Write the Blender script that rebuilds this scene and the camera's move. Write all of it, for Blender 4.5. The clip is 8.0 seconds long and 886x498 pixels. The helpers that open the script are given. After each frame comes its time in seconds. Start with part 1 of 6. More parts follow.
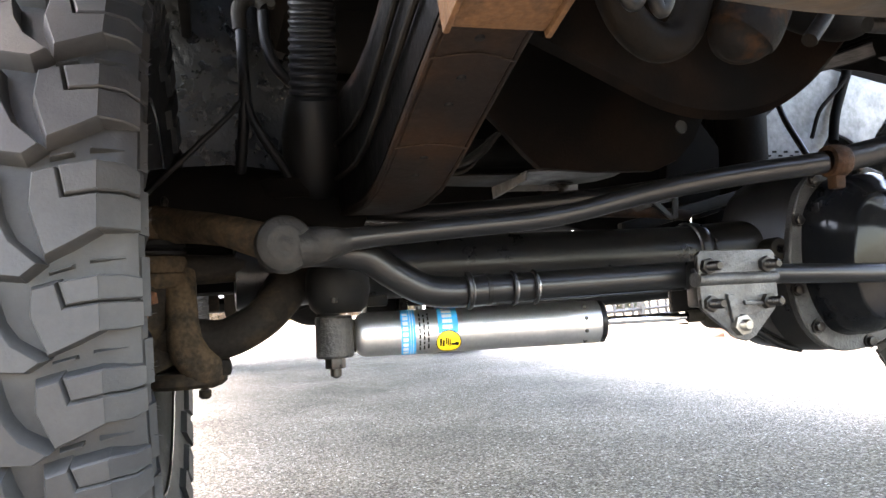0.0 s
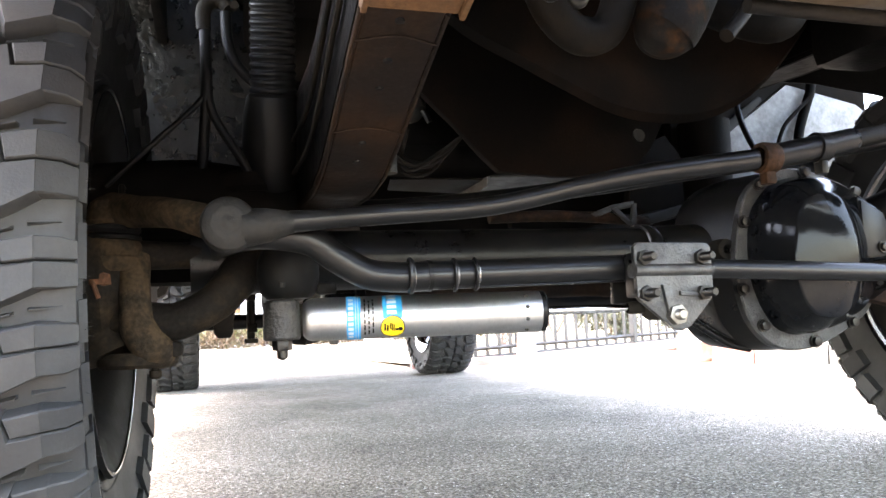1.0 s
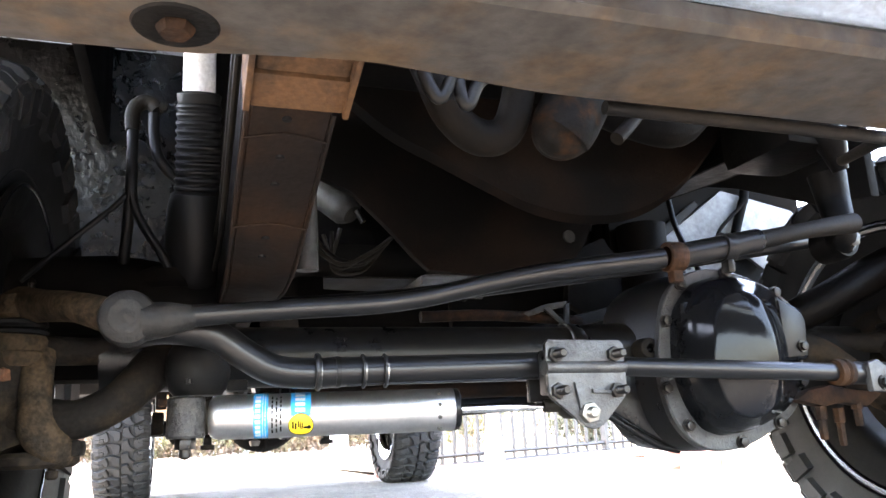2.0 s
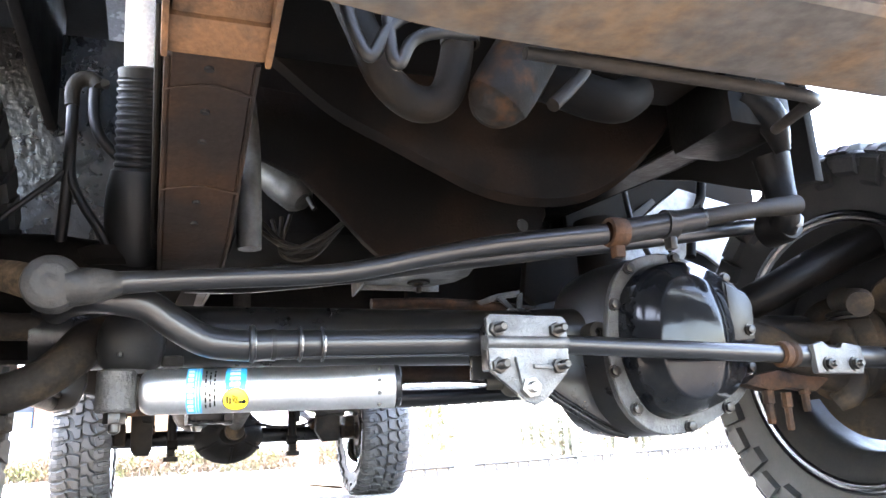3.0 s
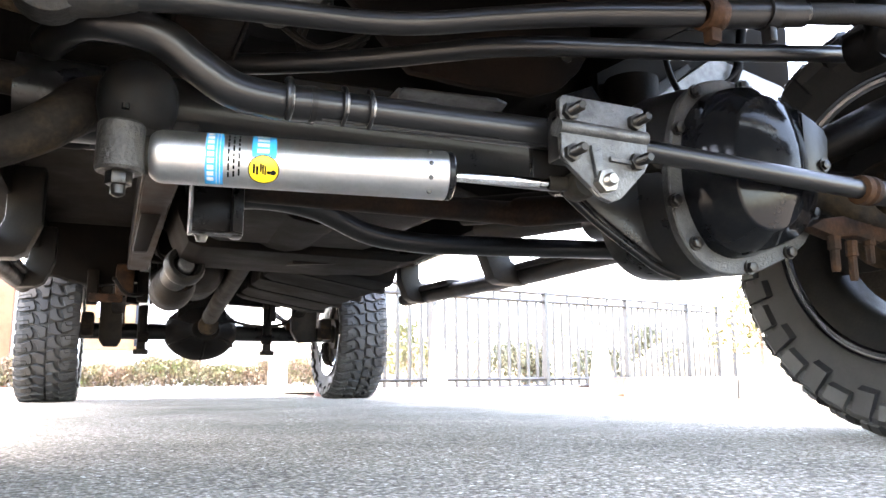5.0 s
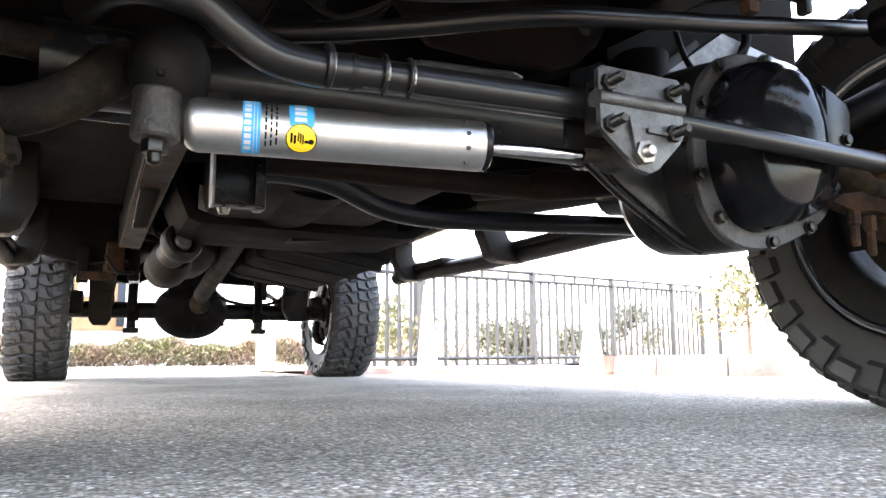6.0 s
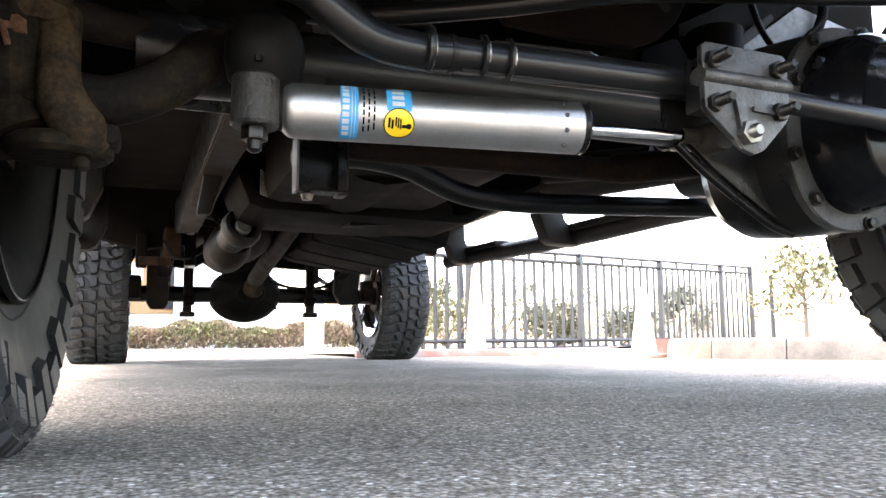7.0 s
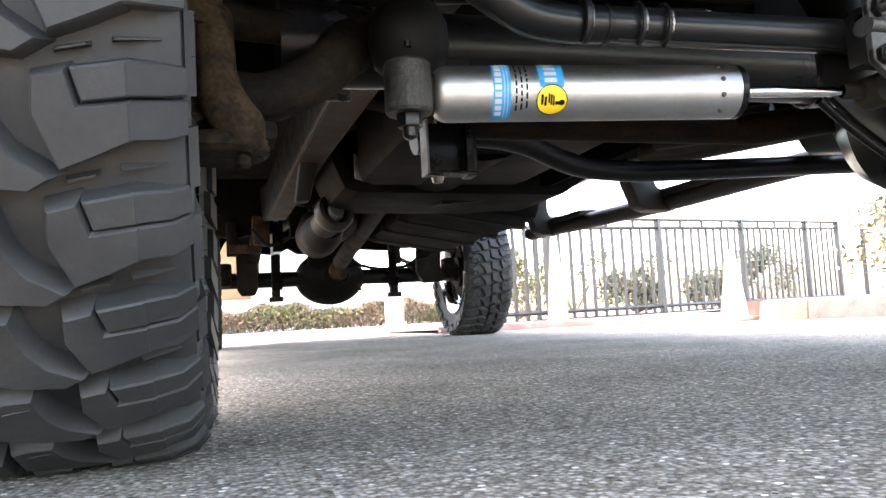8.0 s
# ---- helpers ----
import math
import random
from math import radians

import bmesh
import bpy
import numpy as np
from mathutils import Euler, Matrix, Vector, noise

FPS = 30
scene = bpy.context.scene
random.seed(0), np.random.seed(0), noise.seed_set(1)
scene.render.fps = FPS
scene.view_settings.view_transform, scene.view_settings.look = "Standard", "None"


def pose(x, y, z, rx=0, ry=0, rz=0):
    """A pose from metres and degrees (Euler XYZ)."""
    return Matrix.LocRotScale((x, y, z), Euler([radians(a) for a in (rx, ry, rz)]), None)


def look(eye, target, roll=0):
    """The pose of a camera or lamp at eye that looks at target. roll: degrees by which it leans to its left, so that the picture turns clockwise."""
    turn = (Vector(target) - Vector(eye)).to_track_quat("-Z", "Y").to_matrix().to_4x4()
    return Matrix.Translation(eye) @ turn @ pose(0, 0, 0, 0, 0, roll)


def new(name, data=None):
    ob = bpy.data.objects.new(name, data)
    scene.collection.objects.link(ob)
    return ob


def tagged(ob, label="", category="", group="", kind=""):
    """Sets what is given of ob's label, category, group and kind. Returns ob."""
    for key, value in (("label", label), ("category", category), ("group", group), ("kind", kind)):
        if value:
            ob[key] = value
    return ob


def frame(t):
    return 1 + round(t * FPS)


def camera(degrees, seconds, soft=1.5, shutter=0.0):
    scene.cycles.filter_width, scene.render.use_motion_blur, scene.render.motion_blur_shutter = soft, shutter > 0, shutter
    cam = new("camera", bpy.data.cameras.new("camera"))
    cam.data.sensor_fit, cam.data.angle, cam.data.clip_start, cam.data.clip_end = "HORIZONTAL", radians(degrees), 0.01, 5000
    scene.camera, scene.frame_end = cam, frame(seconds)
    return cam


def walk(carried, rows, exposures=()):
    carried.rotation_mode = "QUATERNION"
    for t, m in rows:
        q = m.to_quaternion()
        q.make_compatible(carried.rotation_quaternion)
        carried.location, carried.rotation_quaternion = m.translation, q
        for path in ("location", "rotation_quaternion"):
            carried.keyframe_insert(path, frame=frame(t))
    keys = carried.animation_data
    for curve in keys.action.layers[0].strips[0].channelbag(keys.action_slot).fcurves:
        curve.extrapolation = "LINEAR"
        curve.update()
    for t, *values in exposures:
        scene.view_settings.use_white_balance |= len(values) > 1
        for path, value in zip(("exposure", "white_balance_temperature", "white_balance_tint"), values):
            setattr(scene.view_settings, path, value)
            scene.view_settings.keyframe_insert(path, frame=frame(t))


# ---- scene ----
cam = camera(60.2, 8.0, 1.5)
PATH = [
    (0, (-0.6301, 0.4867, 0.3958), (-0.0502, 2.3971, 0.5143), -3.39),
    (0.5, (-0.6146, 0.4509, 0.3620), (-0.0489, 2.3639, 0.5061), -3.15),
    (1, (-0.5716, 0.4346, 0.3348), (0.0088, 2.3385, 0.5305), -2.66),
    (1.5, (-0.5163, 0.4274, 0.3266), (0.0827, 2.3110, 0.6316), -2.89),
    (1.7, (-0.4994, 0.4184, 0.3274), (0.1028, 2.2880, 0.7040), -2.59),
    (2.8, (-0.4707, 0.3825, 0.2712), (0.2448, 2.1680, 0.8190), -3.63),
    (3, (-0.4370, 0.4130, 0.2592), (0.2520, 2.2206, 0.7668), -2.92),
    (3.2, (-0.4284, 0.4582, 0.2119), (0.2397, 2.2676, 0.7408), -3.06),
    (3.5, (-0.4247, 0.5255, 0.1722), (0.2454, 2.3342, 0.7008), -3.28),
    (4, (-0.4392, 0.5791, 0.1277), (0.2316, 2.4009, 0.6082), -3.13),
    (4.2, (-0.4506, 0.5912, 0.1176), (0.2453, 2.4138, 0.5582), -2.79),
    (4.5, (-0.4598, 0.6060, 0.1139), (0.2584, 2.4313, 0.5046), -1.16),
    (5.8, (-0.5176, 0.6560, 0.1007), (0.3105, 2.4515, 0.4013), -0.42),
    (6, (-0.5297, 0.6615, 0.1006), (0.2897, 2.4629, 0.3893), -0.31),
    (6.5, (-0.5579, 0.6848, 0.1043), (0.2239, 2.5071, 0.3648), -0.41),
    (7, (-0.5819, 0.7007, 0.1070), (0.1435, 2.5485, 0.3505), -0.33),
    (7.5, (-0.6081, 0.7168, 0.1068), (0.0693, 2.5840, 0.3407), -0.51),
    (7.8, (-0.6346, 0.7423, 0.1123), (-0.0047, 2.6283, 0.3270), -1.90),
    (8, (-0.6717, 0.7396, 0.1184), (-0.1066, 2.6497, 0.2981), -2.99),
]
EXPOSURE = [(0.0, 5.1, 8050, 14), (0.5, 5.2, 8050, 14), (1.0, 5.1, 8050, 14), (1.7, 5.2, 7700, 15), (2.8, 6.36, 7200, 15), (3.4, 6.32, 7200, 15), (4.5, 5.7, 7600, 15), (5.8, 4.88, 7900, 14), (6.5, 4.48, 7900, 14), (7.5, 4.35, 7900, 14), (8.0, 4.4, 7900, 14)]
walk(cam, [(t, look(eye, target, roll)) for t, eye, target, roll in PATH], EXPOSURE)

# ---------------------------------------------------------------- light
SUN_UP, SUN_FROM = 67.0, -48.0  # degrees above the ground; bearing from +y towards +x
world = bpy.data.worlds.new("sky")
scene.world = world
world.use_nodes = True
wt = world.node_tree
sky = wt.nodes.new("ShaderNodeTexSky")
sky.sky_type = "NISHITA"
sky.sun_disc = False
sky.sun_elevation = radians(SUN_UP)
sky.sun_rotation = radians(SUN_FROM)
sky.air_density, sky.dust_density, sky.ozone_density = 1.0, 3.0, 1.0
wt.nodes["Background"].inputs["Strength"].default_value = 0.15
wt.links.new(sky.outputs["Color"], wt.nodes["Background"].inputs["Color"])
sun_data = bpy.data.lights.new("sun", "SUN")
sun_data.energy, sun_data.angle, sun_data.color = 0.55, radians(12.0), (1.0, 0.97, 0.94)
sun = new("sun", sun_data)
el, az = radians(SUN_UP), radians(SUN_FROM)
sun.matrix_world = look((20 * math.sin(az) * math.cos(el), 20 * math.cos(az) * math.cos(el), 20 * math.sin(el)), (0, 0, 0))


# ---------------------------------------------------------------- materials
def material(name, base, rough=0.6, metal=0.0, spots=None, spot_scale=12.0, spot_amount=0.5, grain=0.15, grain_scale=180.0,
             bump=0.15, bump_scale=220.0, rough_var=0.12, coat=0.0, per_object=0.0, island=0.0, spec=0.5):
    """A worn surface: base colour, larger patches of a second colour, fine grain, uneven gloss and fine relief."""
    m = bpy.data.materials.new(name)
    m.use_nodes = True
    nt = m.node_tree
    bsdf = nt.nodes["Principled BSDF"]
    geo = nt.nodes.new("ShaderNodeNewGeometry")
    big = nt.nodes.new("ShaderNodeTexNoise")
    big.inputs["Scale"].default_value, big.inputs["Detail"].default_value, big.inputs["Roughness"].default_value = spot_scale, 6.0, 0.65
    fine = nt.nodes.new("ShaderNodeTexNoise")
    fine.inputs["Scale"].default_value, fine.inputs["Detail"].default_value = grain_scale, 3.0
    for tex in (big, fine):
        nt.links.new(geo.outputs["Position"], tex.inputs["Vector"])
    ramp = nt.nodes.new("ShaderNodeValToRGB")
    mid = 1.0 - spot_amount
    ramp.color_ramp.elements[0].position = max(0.0, 0.25 + 0.5 * mid - 0.09)
    ramp.color_ramp.elements[1].position = min(1.0, 0.25 + 0.5 * mid + 0.09)
    nt.links.new(big.outputs["Fac"], ramp.inputs["Fac"])
    mix = nt.nodes.new("ShaderNodeMix")
    mix.data_type = "RGBA"
    mix.inputs["A"].default_value = (*base, 1)
    mix.inputs["B"].default_value = (*(spots or base), 1)
    nt.links.new(ramp.outputs["Color"], mix.inputs["Factor"])
    last = mix.outputs["Result"]
    value = nt.nodes.new("ShaderNodeMapRange")
    value.inputs["From Min"].default_value, value.inputs["From Max"].default_value = 0.3, 0.7
    value.inputs["To Min"].default_value, value.inputs["To Max"].default_value = 1.0 - grain, 1.0 + grain
    nt.links.new(fine.outputs["Fac"], value.inputs["Value"])
    hsv = nt.nodes.new("ShaderNodeHueSaturation")
    nt.links.new(last, hsv.inputs["Color"])
    out_value = value.outputs["Result"]
    if per_object or island:
        if per_object:
            info = nt.nodes.new("ShaderNodeObjectInfo").outputs["Random"]
        else:
            info = geo.outputs["Random Per Island"]
        var = nt.nodes.new("ShaderNodeMapRange")
        amount = per_object or island
        var.inputs["To Min"].default_value, var.inputs["To Max"].default_value = 1.0 - amount, 1.0 + amount
        nt.links.new(info, var.inputs["Value"])
        times = nt.nodes.new("ShaderNodeMath")
        times.operation = "MULTIPLY"
        nt.links.new(value.outputs["Result"], times.inputs[0])
        nt.links.new(var.outputs["Result"], times.inputs[1])
        out_value = times.outputs["Value"]
    nt.links.new(out_value, hsv.inputs["Value"])
    nt.links.new(hsv.outputs["Color"], bsdf.inputs["Base Color"])
    gloss = nt.nodes.new("ShaderNodeMapRange")
    gloss.inputs["From Min"].default_value, gloss.inputs["From Max"].default_value = 0.3, 0.7
    gloss.inputs["To Min"].default_value, gloss.inputs["To Max"].default_value = max(0.03, rough - rough_var), min(1.0, rough + rough_var)
    nt.links.new(big.outputs["Fac"], gloss.inputs["Value"])
    nt.links.new(gloss.outputs["Result"], bsdf.inputs["Roughness"])
    bsdf.inputs["Metallic"].default_value = metal
    bsdf.inputs["Specular IOR Level"].default_value = spec
    bsdf.inputs["Coat Weight"].default_value = coat
    if bump:
        rough_tex = nt.nodes.new("ShaderNodeTexNoise")
        rough_tex.inputs["Scale"].default_value, rough_tex.inputs["Detail"].default_value = bump_scale, 4.0
        nt.links.new(geo.outputs["Position"], rough_tex.inputs["Vector"])
        relief = nt.nodes.new("ShaderNodeBump")
        relief.inputs["Strength"].default_value, relief.inputs["Distance"].default_value = bump, 0.004
        nt.links.new(rough_tex.outputs["Fac"], relief.inputs["Height"])
        nt.links.new(relief.outputs["Normal"], bsdf.inputs["Normal"])
    return m


rubber = material("tyre_rubber", (0.01884, 0.0192, 0.01991), 0.6, spots=(0.03021, 0.03021, 0.02972), spot_scale=9, spot_amount=0.45, grain=0.10, bump=0.10, bump_scale=400, spec=0.3)
# Darker copy of the rubber: wheel-well shade put into the sidewall colour.
shaded_rubber = material("shaded_sidewall_rubber", (0.01317, 0.01334, 0.01377), 0.55, spots=(0.0221, 0.02167, 0.02082), spot_scale=7, spot_amount=0.4, grain=0.10, bump=0.06, bump_scale=300, spec=0.15)
hose_rubber = material("hose_rubber", (0.004, 0.004, 0.004), 0.5, bump=0.05, spec=0.2)
black_paint = material("black_chassis_paint", (0.0050, 0.0050, 0.0053), 0.30, spots=(0.0085, 0.0078, 0.0070), spot_scale=14, spot_amount=0.4, bump=0.06, bump_scale=150, rough_var=0.05, spec=0.17)
satin_bar = material("satin_black_bar", (0.0044, 0.0044, 0.0047), 0.30, spots=(0.0056, 0.0054, 0.0053), spot_scale=18, spot_amount=0.4, grain=0.10, bump=0.0, rough_var=0.02, spec=0.30)
gloss_black = material("gloss_black_cover", (0.0045, 0.0050, 0.0060), 0.12, spots=(0.0085, 0.0085, 0.0085), spot_scale=26, spot_amount=0.34, bump=0.1, bump_scale=28.0, rough_var=0.06, spec=0.12)
flange_paint = material("dusty_flange", (0.01895, 0.01895, 0.01895), 0.5, metal=0.2, spots=(0.04107, 0.04107, 0.03949), spot_scale=40, spot_amount=0.5, bump=0.5, bump_scale=260)
dusty_black = material("dusty_black_metal", (0.00462, 0.0042, 0.00378), 0.6, spots=(0.0126, 0.01008, 0.00756), spot_scale=10, spot_amount=0.45, bump=0.15, spec=0.08)
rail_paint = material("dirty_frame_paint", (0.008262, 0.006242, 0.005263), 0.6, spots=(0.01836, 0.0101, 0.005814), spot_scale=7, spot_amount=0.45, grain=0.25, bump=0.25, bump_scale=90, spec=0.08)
rust = material("rust", (0.0273, 0.01161, 0.004368), 0.8, spots=(0.009555, 0.00546, 0.003413), spot_scale=22, spot_amount=0.5, grain=0.3, bump=0.35, bump_scale=160, spec=0.15)
cap_rust = material("orange_rusty_steel", (0.085, 0.044, 0.021), 0.7, spots=(0.034, 0.022, 0.015), spot_scale=17, spot_amount=0.4, grain=0.2, bump=0.25, spec=0.15)
cast_iron = material("muddy_cast_iron", (0.01035, 0.00874, 0.007475), 0.72, spots=(0.0368, 0.0253, 0.01552), spot_scale=13, spot_amount=0.36, grain=0.25, bump=0.4, bump_scale=110, spec=0.05)
mud_iron = material("mud_caked_iron", (0.04623, 0.03142, 0.01942), 0.8, spots=(0.02034, 0.01572, 0.01202), spot_scale=48, spot_amount=0.45, grain=0.3, bump=0.5, bump_scale=120, spec=0.06)
rust_nut = material("orange_rust_nut", (0.13, 0.055, 0.030), 0.75, spots=(0.07, 0.036, 0.022), spot_scale=60, spot_amount=0.5, grain=0.25, bump=0.3, spec=0.15)
bracket_black = material("matt_black_bracket", (0.006, 0.006, 0.006), 0.6, spots=(0.010, 0.009, 0.008), spot_scale=30, spot_amount=0.4, bump=0.1, spec=0.1)
ball_dust = material("dusty_ball_joint", (0.00561, 0.005419, 0.005227), 0.6, spots=(0.01291, 0.01147, 0.01004), spot_scale=40, spot_amount=0.45, grain=0.25, bump=0.3, bump_scale=160, spec=0.25)
cast_steel = material("cast_aluminium_plate", (0.06462, 0.06462, 0.06334), 0.46, metal=0.6, spots=(0.04394, 0.04394, 0.0433), spot_scale=30, spot_amount=0.5, bump=0.3, bump_scale=300)
tray_alloy = material("dull_tray_alloy", (0.0805, 0.0805, 0.0784), 0.5, metal=0.3, spots=(0.0434, 0.0413, 0.0385), spot_scale=16, spot_amount=0.45, bump=0.12, bump_scale=140)
brown_arm_paint = material("brown_rusted_arm", (0.00374, 0.002323, 0.001535), 0.65, spots=(0.006694, 0.003839, 0.002067), spot_scale=9, spot_amount=0.5, bump=0.2, spec=0.2)
brushed = material("brushed_steel", (0.47, 0.462, 0.448), 0.40, metal=1.0, spots=(0.41, 0.402, 0.388), spot_scale=12, spot_amount=0.4, grain=0.05, bump=0.03, bump_scale=500, rough_var=0.05)
rim_alloy = material("polished_rim_alloy", (0.13, 0.135, 0.145), 0.22, metal=1.0, spots=(0.11, 0.11, 0.11), spot_scale=9, spot_amount=0.3, bump=0.0, rough_var=0.05)
chrome = material("chromed_steel", (0.75, 0.75, 0.75), 0.1, metal=1.0, bump=0.0, rough_var=0.04)
bolt_steel = material("dark_bolt_steel", (0.0165, 0.0165, 0.0165), 0.35, metal=0.8, spots=(0.0264, 0.0231, 0.0198), spot_scale=60, spot_amount=0.5, bump=0.1)
bright_edge = material("bright_edge_steel", (0.16, 0.155, 0.15), 0.35, metal=0.8, spots=(0.06, 0.058, 0.055), spot_scale=50, spot_amount=0.5, bump=0.05)
zinc = material("zinc_plated_nut", (0.198, 0.1872, 0.1656), 0.42, metal=1.0, bump=0.05)
pitted = material("pitted_grey_casting", (0.0236, 0.02178, 0.01997), 0.55, metal=0.4, spots=(0.03993, 0.0363, 0.03267), spot_scale=55, spot_amount=0.5, grain=0.3, bump=0.6, bump_scale=240)
exhaust = material("heat_stained_pipe", (0.00585, 0.00495, 0.0039), 0.6, metal=0.0, spots=(0.009375, 0.0066, 0.0042), spot_scale=14, spot_amount=0.42, bump=0.15, spec=0.07)
canister_steel = material("rust_spotted_steel", (0.0069, 0.00624, 0.00552), 0.68, metal=0.0, spots=(0.036, 0.0162, 0.0063), spot_scale=30, spot_amount=0.34, bump=0.2, spec=0.07)
pale_tube = material("pale_grey_casting", (0.045, 0.0432, 0.0396), 0.5, metal=0.2, spots=(0.024, 0.0216, 0.0186), spot_scale=18, spot_amount=0.4, bump=0.15, bump_scale=120, spec=0.25)
aluminised = material("aluminised_pipe", (0.02098, 0.01966, 0.0177), 0.5, metal=0.7, spots=(0.01311, 0.0118, 0.009832), spot_scale=10, spot_amount=0.4, bump=0.1)
tan_metal = material("dusty_tan_steel", (0.01555, 0.01333, 0.009997), 0.7, spots=(0.009997, 0.007774, 0.005554), spot_scale=12, spot_amount=0.5, bump=0.2, spec=0.15)
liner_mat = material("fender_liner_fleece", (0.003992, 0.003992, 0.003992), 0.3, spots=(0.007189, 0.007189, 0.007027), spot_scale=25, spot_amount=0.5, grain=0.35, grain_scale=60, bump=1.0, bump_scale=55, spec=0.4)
# Right liner paled as if daylit, light put into colour; also the bare bracket edge.
daylit_pale = material("daylit_pale_board", (0.1674, 0.1674, 0.1647), 0.6, spots=(0.1215, 0.1215, 0.1188), spot_scale=30, spot_amount=0.45, grain=0.2, grain_scale=70, bump=0.3, bump_scale=70)
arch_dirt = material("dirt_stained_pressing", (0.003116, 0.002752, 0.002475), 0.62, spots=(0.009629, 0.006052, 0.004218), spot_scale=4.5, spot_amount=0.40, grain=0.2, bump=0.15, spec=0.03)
# Near-black for parts in deep shade; the shade is put into this colour.
shade_black = material("shade_black_casting", (0.0016, 0.0015, 0.0014), 0.42, spots=(0.0040, 0.0030, 0.0024), spot_scale=16, spot_amount=0.36, grain=0.25, bump=0.2, bump_scale=110, spec=0.06)
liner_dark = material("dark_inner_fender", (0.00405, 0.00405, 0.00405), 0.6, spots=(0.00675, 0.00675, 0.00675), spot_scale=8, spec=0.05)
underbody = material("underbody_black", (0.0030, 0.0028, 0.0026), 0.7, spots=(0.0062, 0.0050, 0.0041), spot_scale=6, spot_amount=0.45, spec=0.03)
body_paint = material("silver_body_paint", (0.5, 0.5, 0.5), 0.25, metal=0.3, bump=0.0, coat=0.5)
bumper_rust = material("rusty_bumper_steel", (0.043, 0.039, 0.034), 0.62, spots=(0.072, 0.047, 0.026), spot_scale=9, spot_amount=0.42, grain=0.3, grain_scale=60, bump=0.3, bump_scale=45, spec=0.15)
nerf_paint = material("grey_step_bar", (0.0093, 0.009, 0.0087), 0.5, metal=0.0, spots=(0.0156, 0.0132, 0.0102), spot_scale=9, spot_amount=0.4, bump=0.08, spec=0.12)
white_tube = material("white_shock_tube", (0.75, 0.76, 0.77), 0.3, bump=0.02)
blue_label = material("blue_label", (0.006, 0.25, 0.52), 0.4, bump=0.0, grain=0.04)
white_label = material("white_label", (0.4125, 0.429, 0.44), 0.45, bump=0.0, grain=0.04)
yellow_label = material("yellow_label", (0.80, 0.52, 0.02), 0.4, bump=0.0, grain=0.04)
black_ink = material("black_ink", (0.008, 0.008, 0.008), 0.7, bump=0.0, spec=0.05)


# ---------------------------------------------------------------- mesh helpers
def mesh_of(bm, name, mat, smooth=35):
    me = bpy.data.meshes.new(name)
    bmesh.ops.recalc_face_normals(bm, faces=bm.faces)
    bm.to_mesh(me)
    bm.free()
    me.materials.append(mat)
    if smooth:
        me.polygons.foreach_set("use_smooth", [True] * len(me.polygons))
        me.set_sharp_from_angle(angle=radians(smooth))
    return me


def part(name, bm, mat, parent, label="", smooth=35):
    ob = new(name, mesh_of(bm, name, mat, smooth))
    if parent is not None:
        ob.parent = parent
        ob.matrix_parent_inverse = inv(parent)
    if label:
        ob["label"] = label
    return ob


def inv(ob):
    """The inverse of where ob stands."""
    m = ob.matrix_basis.copy()
    while ob.parent is not None:
        m = ob.parent.matrix_basis @ ob.matrix_parent_inverse @ m
        ob = ob.parent
    return m.inverted()


def thing(name, at, label, category, group="", kind=""):
    ob = new(name)
    ob.location = at
    ob.empty_display_size = 0.1
    return tagged(ob, label, category, group, kind)


def join(bms):
    out = bmesh.new()
    for b in bms:
        me = bpy.data.meshes.new("t")
        b.to_mesh(me)
        out.from_mesh(me)
        b.free()
        bpy.data.meshes.remove(me)
    return out


def box(centre, size, bevel=0.0, rot=(0, 0, 0)):
    bm = bmesh.new()
    bmesh.ops.create_cube(bm, size=1)
    bmesh.ops.scale(bm, vec=size, verts=bm.verts)
    if bevel:
        bmesh.ops.bevel(bm, geom=bm.edges[:], offset=bevel, segments=2, affect="EDGES", profile=0.6)
    bmesh.ops.transform(bm, matrix=pose(*centre, *rot), verts=bm.verts)
    return bm


def smooth_path(points, steps=8):
    """Catmull-Rom through the points."""
    p = [Vector(q) for q in points]
    if len(p) < 3:
        return p
    ext = [2 * p[0] - p[1]] + p + [2 * p[-1] - p[-2]]
    out = []
    for i in range(1, len(ext) - 2):
        a, b, c, d = ext[i - 1:i + 3]
        for k in range(steps):
            t = k / steps
            out.append(0.5 * ((2 * b) + (c - a) * t + (2 * a - 5 * b + 4 * c - d) * t * t + (3 * b - a - 3 * c + d) * t ** 3))
    return out + [p[-1]]


